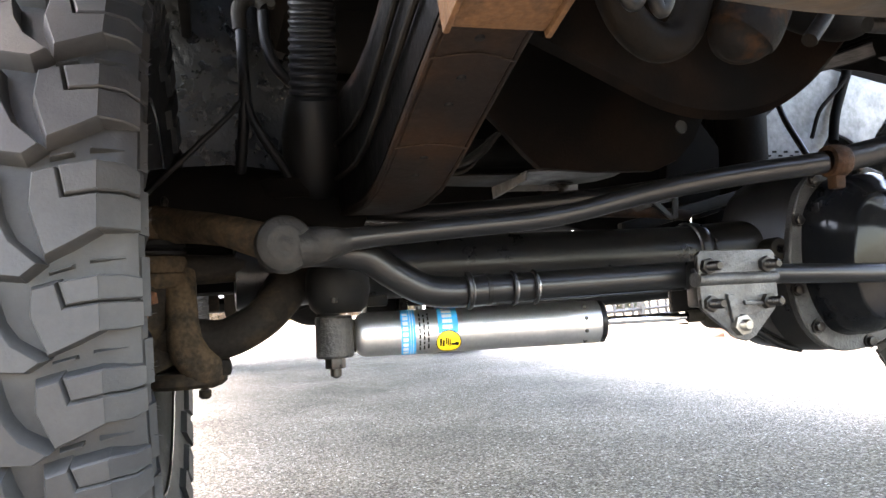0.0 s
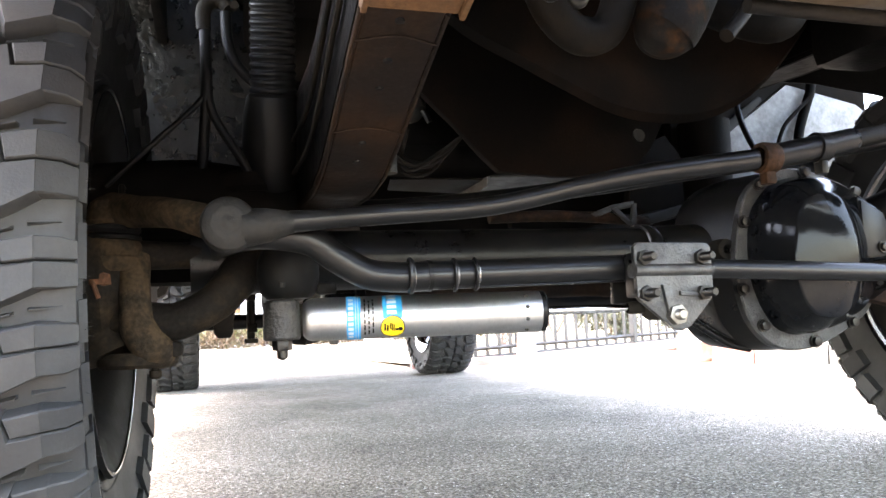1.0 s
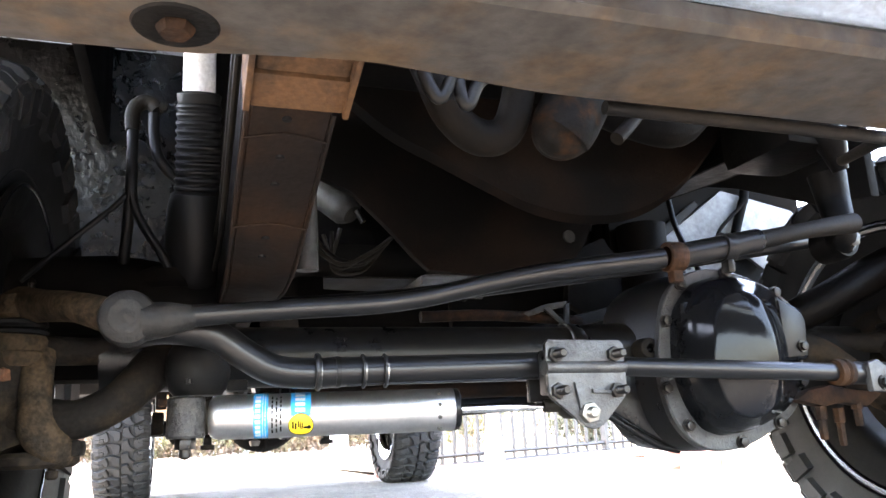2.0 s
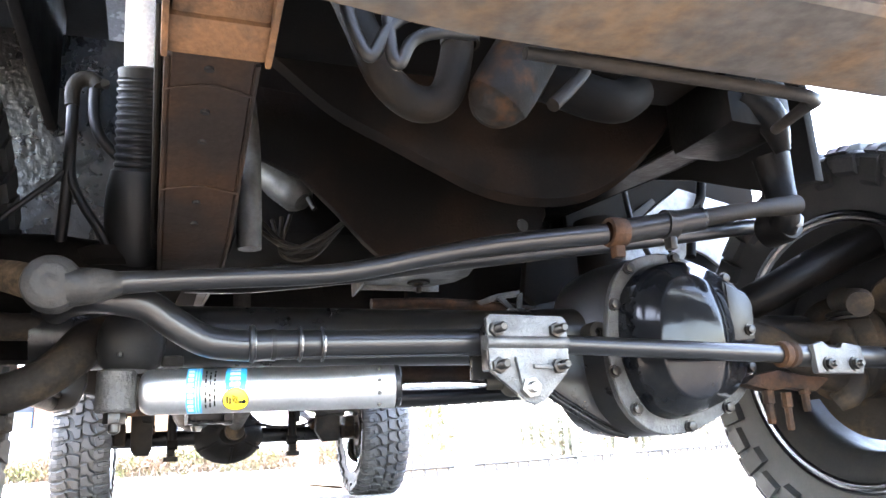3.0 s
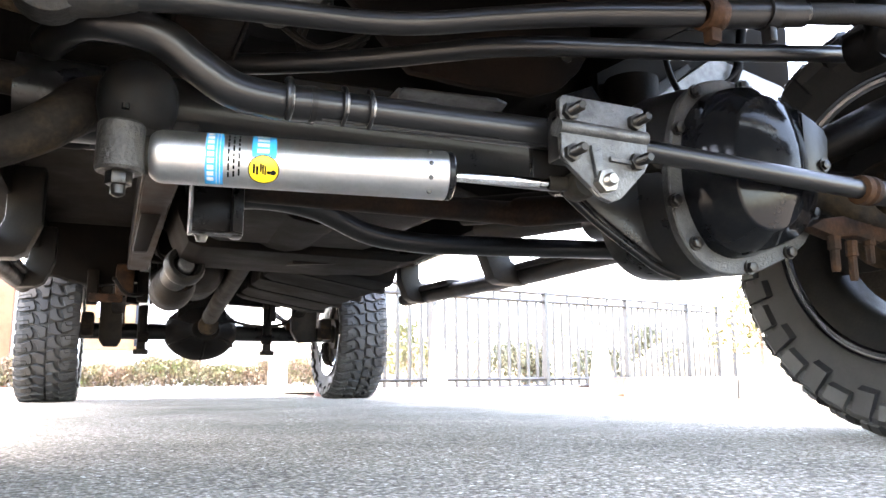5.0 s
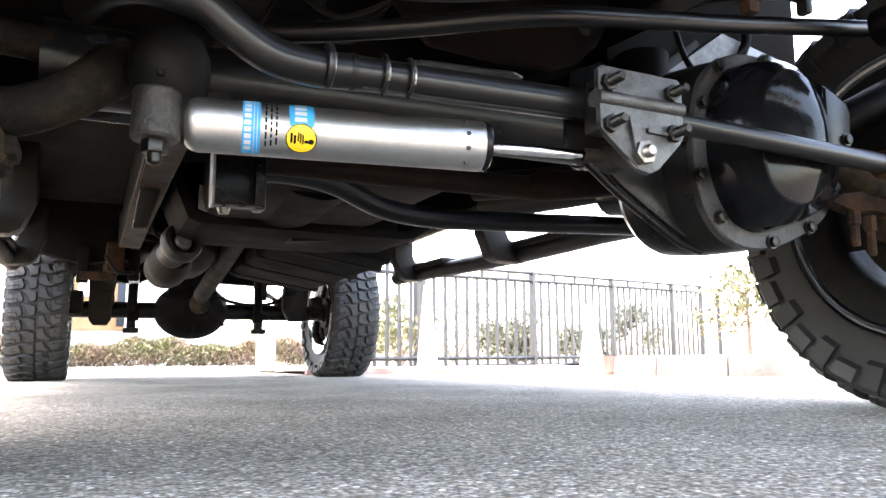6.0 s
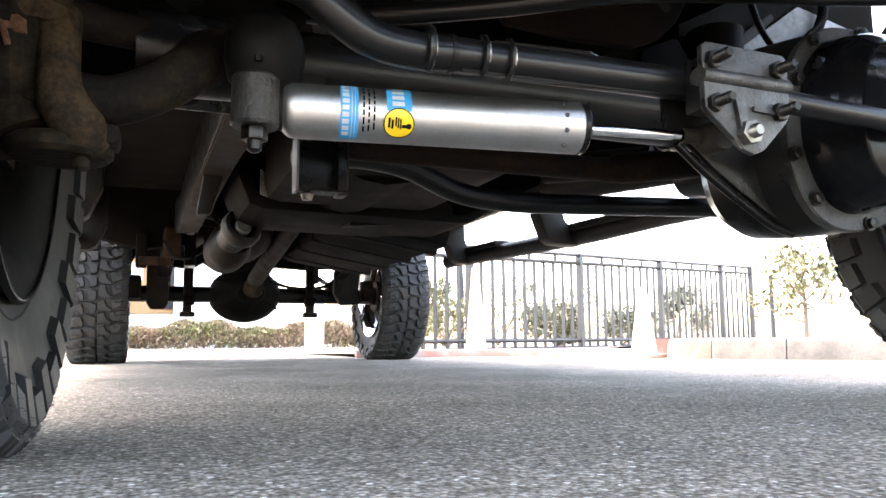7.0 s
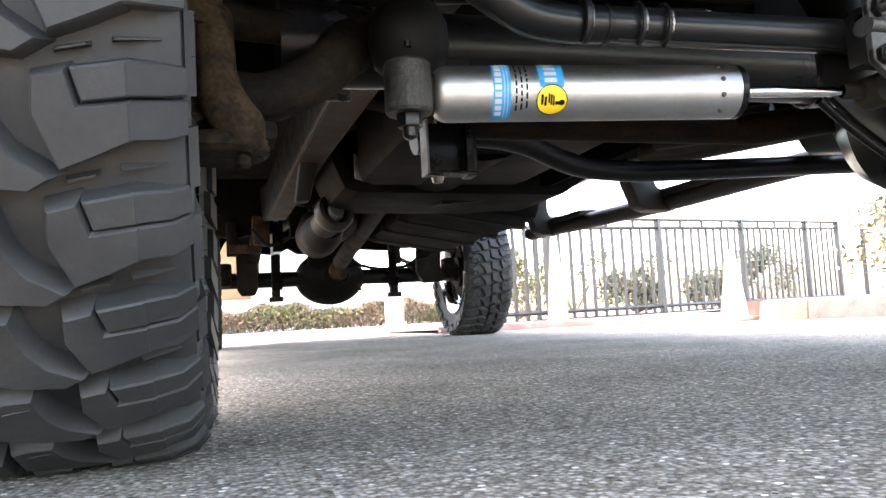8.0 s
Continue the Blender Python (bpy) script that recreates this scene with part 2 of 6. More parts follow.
def tube(points, radius, segs=20, steps=8, caps=True, curve=True, flat=1.0):
    """A round bar along the points; radius: one number, or one for each point."""
    pts = smooth_path(points, steps) if curve else [Vector(q) for q in points]
    n = len(pts)
    if isinstance(radius, (int, float)):
        radii = [radius] * n
    else:
        radii = [float(np.interp(i / (n - 1) * (len(radius) - 1), range(len(radius)), radius)) for i in range(n)]
    bm = bmesh.new()
    tang = [(pts[min(i + 1, n - 1)] - pts[max(i - 1, 0)]).normalized() for i in range(n)]
    up = Vector((0, 0, 1)) if abs(tang[0].z) < 0.9 else Vector((0, 1, 0))
    side = tang[0].cross(up).normalized()
    rings = []
    for i in range(n):
        side = (side - tang[i] * side.dot(tang[i])).normalized()
        top = tang[i].cross(side)
        rings.append([bm.verts.new(pts[i] + radii[i] * (math.cos(a) * side + flat * math.sin(a) * top))
                      for a in (2 * math.pi * k / segs for k in range(segs))])
    for r, s in zip(rings, rings[1:]):
        for k in range(segs):
            bm.faces.new((r[k], r[(k + 1) % segs], s[(k + 1) % segs], s[k]))
    if caps:
        bm.faces.new(rings[0])
        bm.faces.new(rings[-1])
    return bm


def lathe(profile, axis="z", at=(0, 0, 0), segs=32, close=False):
    """Turn (radius, height) pairs round an axis."""
    bm = bmesh.new()
    rings = []
    for r, h in profile:
        if r < 1e-5:
            rings.append([bm.verts.new((0, 0, h))])
        else:
            rings.append([bm.verts.new((r * math.cos(a), r * math.sin(a), h)) for a in (2 * math.pi * k / segs for k in range(segs))])
    pairs = list(zip(rings, rings[1:])) + ([(rings[-1], rings[0])] if close else [])
    for r, s in pairs:
        for k in range(segs):
            l = (k + 1) % segs
            quad = [r[k % len(r)], r[l % len(r)], s[l % len(s)], s[k % len(s)]]
            seen = []
            for v in quad:
                if v not in seen:
                    seen.append(v)
            if len(seen) > 2:
                bm.faces.new(seen)
    turn = {"z": Matrix(), "y": pose(0, 0, 0, -90, 0, 0), "x": pose(0, 0, 0, 0, 90, 0)}[axis]
    bmesh.ops.transform(bm, matrix=Matrix.Translation(at) @ turn, verts=bm.verts)
    return bm


def prism(outline, depth, m, bevel=0.0, hole=None):
    """A plate: the outline in the local x, y plane, depth along local z, laid by the matrix m."""
    bm = bmesh.new()
    low = [bm.verts.new((x, y, 0)) for x, y in outline]
    face = bm.faces.new(low)
    got = bmesh.ops.extrude_face_region(bm, geom=[face])
    bmesh.ops.translate(bm, vec=(0, 0, depth), verts=[v for v in got["geom"] if isinstance(v, bmesh.types.BMVert)])
    if bevel:
        bmesh.ops.bevel(bm, geom=bm.edges[:], offset=bevel, segments=2, affect="EDGES", profile=0.6)
    bmesh.ops.transform(bm, matrix=m, verts=bm.verts)
    return bm


# a frame whose local x, y lie on world x, z, and whose local z points to the front of the truck (-y)
def facing(x, y, z):
    return Matrix(((1, 0, 0, x), (0, 0, -1, y), (0, 1, 0, z), (0, 0, 0, 1)))


def hexagon(r, spin=0.0):
    return [(r * math.cos(math.pi / 3 * k + spin), r * math.sin(math.pi / 3 * k + spin)) for k in range(6)]


def bolt(x, y, z, head=0.011, thick=0.009, stud=0.0, stud_r=0.006, washer=True, spin=0.3):
    """A hex nut or head facing the front, with washer and, if wanted, a threaded stud."""
    bms = [prism(hexagon(head, spin), thick, facing(x, y - 0.002, z), 0.0012)]
    if washer:
        bms.append(lathe([(0, -0.003), (head * 1.25, -0.003), (head * 1.25, 0.001), (0, 0.001)], "y", (x, y, z), 20))
    if stud:
        prof = [(0, 0.0)]
        for i in range(int(stud / 0.002)):
            prof += [(stud_r, -0.002 * i), (stud_r * 0.88, -0.002 * i - 0.001)]
        prof += [(stud_r * 0.7, -stud - 0.001), (0, -stud - 0.001)]
        bms.append(lathe(prof, "y", (x, y - thick, z), 14))
    return join(bms)


# ---------------------------------------------------------------- ground
def asphalt_material():
    m = bpy.data.materials.new("asphalt")
    m.use_nodes = True
    nt = m.node_tree
    bsdf = nt.nodes["Principled BSDF"]
    geo = nt.nodes.new("ShaderNodeNewGeometry")
    pos = geo.outputs["Position"]

    def noise_node(scale, detail):
        n = nt.nodes.new("ShaderNodeTexNoise")
        n.inputs["Scale"].default_value, n.inputs["Detail"].default_value = scale, detail
        nt.links.new(pos, n.inputs["Vector"])
        return n

    stones = nt.nodes.new("ShaderNodeTexVoronoi")
    stones.inputs["Scale"].default_value = 190.0
    nt.links.new(pos, stones.inputs["Vector"])
    stains = noise_node(2.2, 6)
    grit = noise_node(420, 2)
    # stone colours: mostly dark binder, some pale chips
    chip = nt.nodes.new("ShaderNodeValToRGB")
    els = chip.color_ramp.elements
    els[0].position, els[0].color = 0.0, (0.1318, 0.1235, 0.1100, 1)
    els[1].position, els[1].color = 1.0, (0.56, 0.525, 0.468, 1)
    for p, c in ((0.45, (0.2380, 0.2233, 0.1993)), (0.80, (0.3417, 0.3198, 0.2852)), (0.95, (0.430, 0.402, 0.358))):
        e = els.new(p)
        e.color = (*c, 1)
    sep = nt.nodes.new("ShaderNodeSeparateColor")
    nt.links.new(stones.outputs["Color"], sep.inputs["Color"])
    nt.links.new(sep.outputs["Red"], chip.inputs["Fac"])
    grains = nt.nodes.new("ShaderNodeTexVoronoi")
    grains.inputs["Scale"].default_value = 88.0
    nt.links.new(pos, grains.inputs["Vector"])
    pick = nt.nodes.new("ShaderNodeSeparateColor")
    nt.links.new(grains.outputs["Color"], pick.inputs["Color"])
    rare = nt.nodes.new("ShaderNodeMath")
    rare.operation, rare.inputs[1].default_value = "GREATER_THAN", 0.925
    nt.links.new(pick.outputs["Green"], rare.inputs[0])
    core = nt.nodes.new("ShaderNodeMath")
    core.operation, core.inputs[1].default_value = "LESS_THAN", 0.26
    nt.links.new(grains.outputs["Distance"], core.inputs[0])
    white = nt.nodes.new("ShaderNodeMath")
    white.operation = "MULTIPLY"
    nt.links.new(rare.outputs["Value"], white.inputs[0])
    nt.links.new(core.outputs["Value"], white.inputs[1])
    dark_pick = nt.nodes.new("ShaderNodeMath")
    dark_pick.operation, dark_pick.inputs[1].default_value = "LESS_THAN", 0.10
    nt.links.new(pick.outputs["Green"], dark_pick.inputs[0])
    dark = nt.nodes.new("ShaderNodeMath")
    dark.operation = "MULTIPLY"
    nt.links.new(dark_pick.outputs["Value"], dark.inputs[0])
    nt.links.new(core.outputs["Value"], dark.inputs[1])
    edge = nt.nodes.new("ShaderNodeValToRGB")
    edge.color_ramp.elements[0].position, edge.color_ramp.elements[0].color = 0.25, (1, 1, 1, 1)
    edge.color_ramp.elements[1].position, edge.color_ramp.elements[1].color = 0.75, (0.4899, 0.456, 0.405, 1)
    nt.links.new(stones.outputs["Distance"], edge.inputs["Fac"])
    stain = nt.nodes.new("ShaderNodeMapRange")
    stain.inputs["From Min"].default_value, stain.inputs["From Max"].default_value = 0.3, 0.7
    stain.inputs["To Min"].default_value, stain.inputs["To Max"].default_value = 0.75, 1.25
    nt.links.new(stains.outputs["Fac"], stain.inputs["Value"])
    mult = nt.nodes.new("ShaderNodeMix")
    mult.data_type, mult.blend_type = "RGBA", "MULTIPLY"
    mult.inputs["Factor"].default_value = 1.0
    nt.links.new(chip.outputs["Color"], mult.inputs["A"])
    nt.links.new(edge.outputs["Color"], mult.inputs["B"])
    chips = nt.nodes.new("ShaderNodeMix")
    chips.data_type = "RGBA"
    chips.inputs["B"].default_value = (0.66, 0.64, 0.60, 1)
    nt.links.new(white.outputs["Value"], chips.inputs["Factor"])
    nt.links.new(mult.outputs["Result"], chips.inputs["A"])
    pits = nt.nodes.new("ShaderNodeMix")
    pits.data_type = "RGBA"
    pits.inputs["B"].default_value = (0.05686, 0.05058, 0.04179, 1)
    nt.links.new(dark.outputs["Value"], pits.inputs["Factor"])
    nt.links.new(chips.outputs["Result"], pits.inputs["A"])
    hsv = nt.nodes.new("ShaderNodeHueSaturation")
    nt.links.new(pits.outputs["Result"], hsv.inputs["Color"])
    nt.links.new(stain.outputs["Result"], hsv.inputs["Value"])
    nt.links.new(hsv.outputs["Color"], bsdf.inputs["Base Color"])
    bsdf.inputs["Roughness"].default_value = 0.9
    bsdf.inputs["Specular IOR Level"].default_value = 0.12
    add = nt.nodes.new("ShaderNodeMath")
    add.operation = "ADD"
    nt.links.new(stones.outputs["Distance"], add.inputs[0])
    nt.links.new(grit.outputs["Fac"], add.inputs[1])
    bump = nt.nodes.new("ShaderNodeBump")
    bump.inputs["Strength"].default_value, bump.inputs["Distance"].default_value = 0.9, 0.0045
    bump.invert = True
    nt.links.new(add.outputs["Value"], bump.inputs["Height"])
    nt.links.new(bump.outputs["Normal"], bsdf.inputs["Normal"])
    return m


asphalt = asphalt_material()
bm = bmesh.new()
bmesh.ops.create_grid(bm, x_segments=40, y_segments=40, size=1)
for v in bm.verts:
    far = 900.0
    v.co.x = math.copysign(abs(v.co.x) ** 3 * far, v.co.x)
    v.co.y = math.copysign(abs(v.co.y) ** 3 * far, v.co.y) + 3
ground = part("ground", bm, asphalt, None, smooth=0)
tagged(ground, "weathered grey asphalt car park with pale stone chips", "asphalt", kind="structure")

# ---------------------------------------------------------------- the truck
truck = thing("pickup_truck", (0, 3.6, 0), "lifted pickup truck with black underbody and mud tyres, parked on asphalt", "truck")

# ---- wheels
R0, TREAD, RS, DEEP = 0.432, 0.129, 0.040, 0.018


def tread_point(s, v, d=0.0):
    """Tyre axis along x. s: across the tread along its surface; v: metres round it; d: depth below the surface."""
    q = abs(s)
    if q <= TREAD:
        x, r, a = q, R0 - 0.005 * (q / TREAD) ** 2, 0.0
    else:
        a = (q - TREAD) / RS
        x, r = TREAD + RS * math.sin(a), R0 - 0.005 - RS * (1 - math.cos(a))
    x, r = x - d * math.sin(a), r - d * math.cos(a)
    t = v / R0
    return Vector((math.copysign(x, s), -r * math.cos(t), r * math.sin(t)))


def offset_outline(poly, d):
    out = []
    n = len(poly)
    area = sum(poly[i][0] * poly[(i + 1) % n][1] - poly[(i + 1) % n][0] * poly[i][1] for i in range(n))
    sign = 1 if area > 0 else -1
    for i in range(n):
        p, q, r = Vector(poly[i - 1]), Vector(poly[i]), Vector(poly[(i + 1) % n])
        e, f = (q - p).normalized(), (r - q).normalized()
        ne, nf = Vector((-e.y, e.x)) * sign, Vector((-f.y, f.x)) * sign
        m = ne + nf
        m = m / max(0.35, m.dot(m) / 2)
        out.append((q.x + m.x * d, q.y + m.y * d))
    return out


def lug(bm, poly, flip, turn, top=0.0, deep=DEEP):
    if flip:
        poly = [(-s, -v) for s, v in poly]
    inner = offset_outline(poly, 0.0014)
    outer = offset_outline(poly, -0.0045 if deep - top > 0.012 and len(poly) > 6 else -0.0016)
    rings = []
    for outline, d in ((inner, top), (poly, top + 0.0016), (outer, deep + 0.003)):
        rings.append([bm.verts.new(tread_point(s, v + turn, d)) for s, v in outline])
    bm.faces.new(rings[0])
    for a, b in zip(rings, rings[1:]):
        for k in range(len(a)):
            l = (k + 1) % len(a)
            bm.faces.new((a[k], a[l], b[l], b[k]))


def tyre_mesh(spots):
    """spots: where the lugs stand round the tyre, (angle, pitch) in degrees."""
    bm = bmesh.new()
    lugs = [
        ([(0.072, 0.0), (0.074, 0.027), (0.0930, 0.0325), (0.0985, 0.006), (0.1288, 0.0105), (0.1288, -0.020), (0.106, -0.032), (0.085, -0.042)], 0, DEEP),
        ([(0.0955, 0.0335), (0.1288, 0.040), (0.1288, 0.0130), (0.1010, 0.0090)], 0, DEEP),
        ([(0.1258, 0.040), (0.152, 0.039), (0.172, 0.036), (0.172, 0.0122), (0.152, 0.0126), (0.1258, 0.0130)], 0.0006, DEEP),
        ([(0.1258, 0.0105), (0.152, 0.0102), (0.172, 0.0095), (0.172, -0.020), (0.152, -0.021), (0.1258, -0.020)], 0.0006, DEEP),
        ([(0.172, 0.033), (0.184, 0.030), (0.190, 0.012), (0.184, -0.016), (0.172, -0.018)], 0.005, DEEP),
        ([(0.006, 0.018), (0.020, 0.027), (0.040, 0.029), (0.0425, 0.012), (0.047, -0.008), (0.057, -0.028), (0.080, -0.0475), (0.066, -0.058), (0.034, -0.054), (0.006, -0.040)], 0, DEEP),
        ([(0.016, 0.010), (0.038, 0.018), (0.0385, 0.0155), (0.016, 0.0075)], -0.0006, DEEP),
        ([(0.086, -0.0530), (0.106, -0.0480), (0.106, -0.0500), (0.086, -0.0550)], 0.0105, DEEP),
        ([(0.120, -0.044), (0.160, -0.042), (0.160, -0.0440), (0.120, -0.0460)], 0.0100, DEEP),
        ([(0.174, -0.030), (0.184, -0.030), (0.184, -0.048), (0.174, -0.048)], 0.009, DEEP),
    ]
    for ang, pitch in spots:
        grow = radians(pitch) * R0 / 0.100
        for flip in (False, True):
            off = radians(ang + (0.5 * pitch if flip else 0)) * R0
            for poly, top, deep in lugs:
                lug(bm, [(a, b * grow) for a, b in poly], flip, off, top, deep)
    # carcass
    prof = []
    for k in range(-14, 15):
        s = k / 14 * 0.188
        fade = min(1.0, max(0.0, (abs(s) - 0.140) / 0.040))
        p = tread_point(s, 0, DEEP * (1 - 0.75 * fade))
        prof.append((-p.y, p.x))
    side = [(0.375, 0.157), (0.355, 0.153), (0.33, 0.147), (0.30, 0.140), (0.275, 0.132), (0.262, 0.126), (0.262, 0.118), (0.252, 0.116), (0.240, 0.118)]
    prof = [(r, -x) for r, x in reversed(side)] + prof + side
    body = lathe(prof, "z", segs=108)
    bmesh.ops.transform(body, matrix=pose(0, 0, 0, 0, 90, 0), verts=body.verts)
    # side biters below the shoulder, long and short by turns
    for k, sd, dx in [(k, -1, 0.0) for k in range(38)] + [(k, 1, 0.004) for k in range(38)]:
        a, long = 2 * math.pi * k / 38, k % 2
        low, wide = (0.338, 0.020) if long else (0.356, 0.026)
        ring = []
        for r, x in ((0.400, 0.166), (0.392, 0.1725), (low + 0.008, 0.1640 if long else 0.1670), (low, 0.150)):
            ring.append([bm.verts.new((sd * (x - dx), -r * math.cos(a + e * wide / r), r * math.sin(a + e * wide / r))) for e in (-1, 1)])
        for p, q in zip(ring, ring[1:]):
            bm.faces.new((p[0], p[1], q[1], q[0]))
        for e in (0, 1):
            foot = [bm.verts.new((sd * 0.146, r[e].co.y, r[e].co.z)) for r in (ring[0], ring[-1])]
            bm.faces.new([r[e] for r in ring] + [foot[1], foot[0]])
    # sidewall ribs
    bms = [bm, body]
    for r, x, w in ((0.345, 0.1475, 0.003), (0.285, 0.1335, 0.003)):
        for sgn in (-1, 1):
            bms.append(lathe([(r - w, sgn * x), (r, sgn * (x + 0.003)), (r + w, sgn * x)], "x", segs=96))
    return join(bms)


# two lug pitches on the front tyres, as on a tyre made to run quietly; an even, closer one behind
tyre_me = mesh_of(tyre_mesh([(9.5 + 13.85 * k, 13.85) for k in range(13)] + [(-2.7 - 10.59 * k, 10.59) for k in range(17)]), "tyre", rubber, 30)
rear_tyre_me = mesh_of(tyre_mesh([(360 / 37 * k, 360 / 37) for k in range(37)]), "tyre", rubber, 30)
for me in (tyre_me, rear_tyre_me):
    me.transform(Matrix.Diagonal((0.92, 1, 1, 1)))
    me.materials.append(shaded_rubber)
    # faces inside the tread take the shaded copy
    for face in me.polygons:
        if math.hypot(face.center.y, face.center.z) < 0.372:
            face.material_index = 1

RIM = lathe([(0.262, 0.122), (0.270, 0.128), (0.268, 0.134), (0.256, 0.130), (0.240, 0.116), (0.228, 0.09), (0.222, 0.02), (0.205, -0.06), (0.205, -0.09), (0.222, -0.112), (0.250, -0.122), (0.268, -0.134), (0.270, -0.128), (0.258, -0.120), (0.240, -0.116)], "x", segs=64)
rim_me = mesh_of(RIM, "rim", chrome, 40)
rim_dull = rim_me.copy()
rim_dull.materials[0] = bracket_black


def wheel_disc():
    """Spoked centre on the outer side (+x)."""
    bms = [lathe([(0, 0.05), (0.075, 0.05), (0.085, 0.06), (0.085, 0.085), (0.05, 0.10), (0, 0.10)], "x", segs=32)]
    for k in range(8):
        b = prism([(0.07, -0.03), (0.215, -0.022), (0.215, 0.022), (0.07, 0.03)], 0.028, pose(0, 0, 0, 0, 0, 0), 0.006)
        bmesh.ops.transform(b, matrix=pose(0.055, 0, 0) @ Matrix.Rotation(2 * math.pi * k / 8, 4, "X") @ Matrix(((0, 0, 1, 0), (0, 1, 0, 0), (1, 0, 0, 0), (0, 0, 0, 1))), verts=b.verts)
        bms.append(b)
    return join(bms)


disc_me = mesh_of(wheel_disc(), "wheel_centre", satin_bar, 35)
rotor_me = mesh_of(lathe([(0.06, -0.10), (0.10, -0.10), (0.10, -0.055), (0.185, -0.055), (0.185, -0.025), (0.10, -0.025), (0.06, -0.02)], "x", segs=48, close=True), "brake_rotor", cast_iron, 35)


disc_left = disc_me.copy()
disc_left.transform(pose(0, 0, 0, 0, 0, 180))


def wheel(x, y, outer, spin, steer=0.0):
    """outer: +1 for the side of +x."""
    hub = new("wheel", disc_me if outer > 0 else disc_left)
    hub.parent = truck
    hub.matrix_parent_inverse = inv(truck)
    hub.matrix_basis = pose(x, y, 0.418, 0, 0, steer) @ Matrix.Rotation(spin, 4, "X")
    hub["label"] = "dark spoked wheel with a mud tyre"
    for name, me, label in (("tyre", tyre_me if y < 3 else rear_tyre_me, "wide mud tyre with deep hooked lugs"), ("rim", rim_dull if y < 3 else rim_me, "polished rim lip"), ("brake_rotor", rotor_me, "")):
        ob = new(name, me)
        ob.parent = hub
        ob.matrix_basis = Matrix() if outer > 0 or name == "tyre" else pose(0, 0, 0, 0, 0, 180)
        if label:
            ob["label"] = label
    return hub


FRONT_Y, REAR_Y = 1.60, 5.62
STEER = -0.8  # degrees
front_left = wheel(-0.832, FRONT_Y, -1, 0.0, STEER)
front_right = wheel(1.018, FRONT_Y, 1, 0.35, STEER)
ring = part("rim_lip", tube([(0.131, 0.264 * math.cos(2 * math.pi * k / 72), 0.264 * math.sin(2 * math.pi * k / 72)) for k in range(73)], 0.0028, 8, curve=False), rim_alloy, front_left, "thin polished rim edge")
ring.matrix_parent_inverse = Matrix()
lip = part("rim_lip", lathe([(0.288, -0.130), (0.287, -0.140), (0.283, -0.143), (0.279, -0.138), (0.275, -0.140), (0.268, -0.138), (0.262, -0.128), (0.252, -0.120), (0.238, -0.096), (0.230, -0.058), (0.226, 0.002)], "x", (0, 0, 0), 72), rim_alloy, front_right, "polished stepped rim lip")
lip.matrix_parent_inverse = Matrix()
wheel(-0.812, REAR_Y, -1, 0.55)
wheel(0.952, REAR_Y, 1, 0.8)

# moulding hairs along the shoulder of the front left tyre
rnd = random.Random(77)
verts, faces = [], []
for k in range(170):
    v = 2 * math.pi * R0 * rnd.random()
    q = rnd.uniform(0.178, 0.196)
    foot = tread_point(q, v, 0.001)
    foot.x *= 0.92
    tip = foot + Vector((rnd.uniform(0.003, 0.008), 0, 0)) + Vector((0, foot.y, foot.z)).normalized() * rnd.uniform(-0.002, 0.004) + Vector((0, rnd.uniform(-1, 1), rnd.uniform(-1, 1))) * 0.002
    side = Vector((0, -foot.z, foot.y)).normalized() * 0.0005
    up = Vector((0, foot.y, foot.z)).normalized() * 0.0005
    b = len(verts)
    verts += [tuple(foot + side), tuple(foot - side * 0.5 + up), tuple(foot - side * 0.5 - up), tuple(tip)]
    faces += [(b, b + 1, b + 3), (b + 1, b + 2, b + 3), (b + 2, b, b + 3)]
hair_me = bpy.data.meshes.new("moulding_hair")
hair_me.from_pydata(verts, [], faces)
hair_me.materials.append(rubber)
hair = new("moulding_hair", hair_me)
hair.parent = front_left
tagged(hair, "thin rubber moulding hairs", kind="stuff")

# ---- steering damper
DA, DB = Vector((-0.484, 1.488, 0.3495)), Vector((0.038, 1.402, 0.3455))
EYE = DA + Vector((0, -0.020, 0.001))  # centre of the eye sleeve
dway = (DB - DA).normalized()


def on_damper(d, r=0.0, a=0.0):
    """A point d metres along the damper, r off its axis; a: degrees round it, 0 towards the front, 90 up."""
    front = Vector((dway.y, -dway.x, 0)).normalized()
    up = dway.cross(front) * -1
    if up.z < 0:
        up = -up
    return DA + dway * d + r * (math.cos(radians(a)) * front + math.sin(radians(a)) * up)


def damper_lathe(profile, segs=40):
    bm = lathe(profile, "z", segs=segs)
    turn = dway.to_track_quat("Z", "Y").to_matrix().to_4x4()
    bmesh.ops.transform(bm, matrix=Matrix.Translation(DA) @ turn, verts=bm.verts)
    return bm


DR = 0.0290
damper = part("steering_damper", damper_lathe([(0, 0.030), (0.021, 0.030), (0.0250, 0.033), (0.0275, 0.0370), (DR, 0.043), (DR, 0.356), (DR - 0.001, 0.357), (0, 0.357)]), brushed, truck, "brushed silver steering damper body")
part("end_cap", damper_lathe([(DR - 0.0004, 0.3572), (DR - 0.0002, 0.363), (DR - 0.003, 0.3655), (0.008, 0.3655), (0.008, 0.362)]), black_paint, damper, "black end cap")
part("weld_collar", damper_lathe([(0.016, 0.004), (0.019, 0.014), (0.021, 0.024), (0.022, 0.033), (0.0205, 0.0400), (0.018, 0.0410)]), tan_metal, damper)
part("damper_rod", damper_lathe([(0.0062, 0.360), (0.0062, 0.475), (0.0045, 0.477), (0.0045, 0.50)], 20), chrome, damper, "chromed rod")
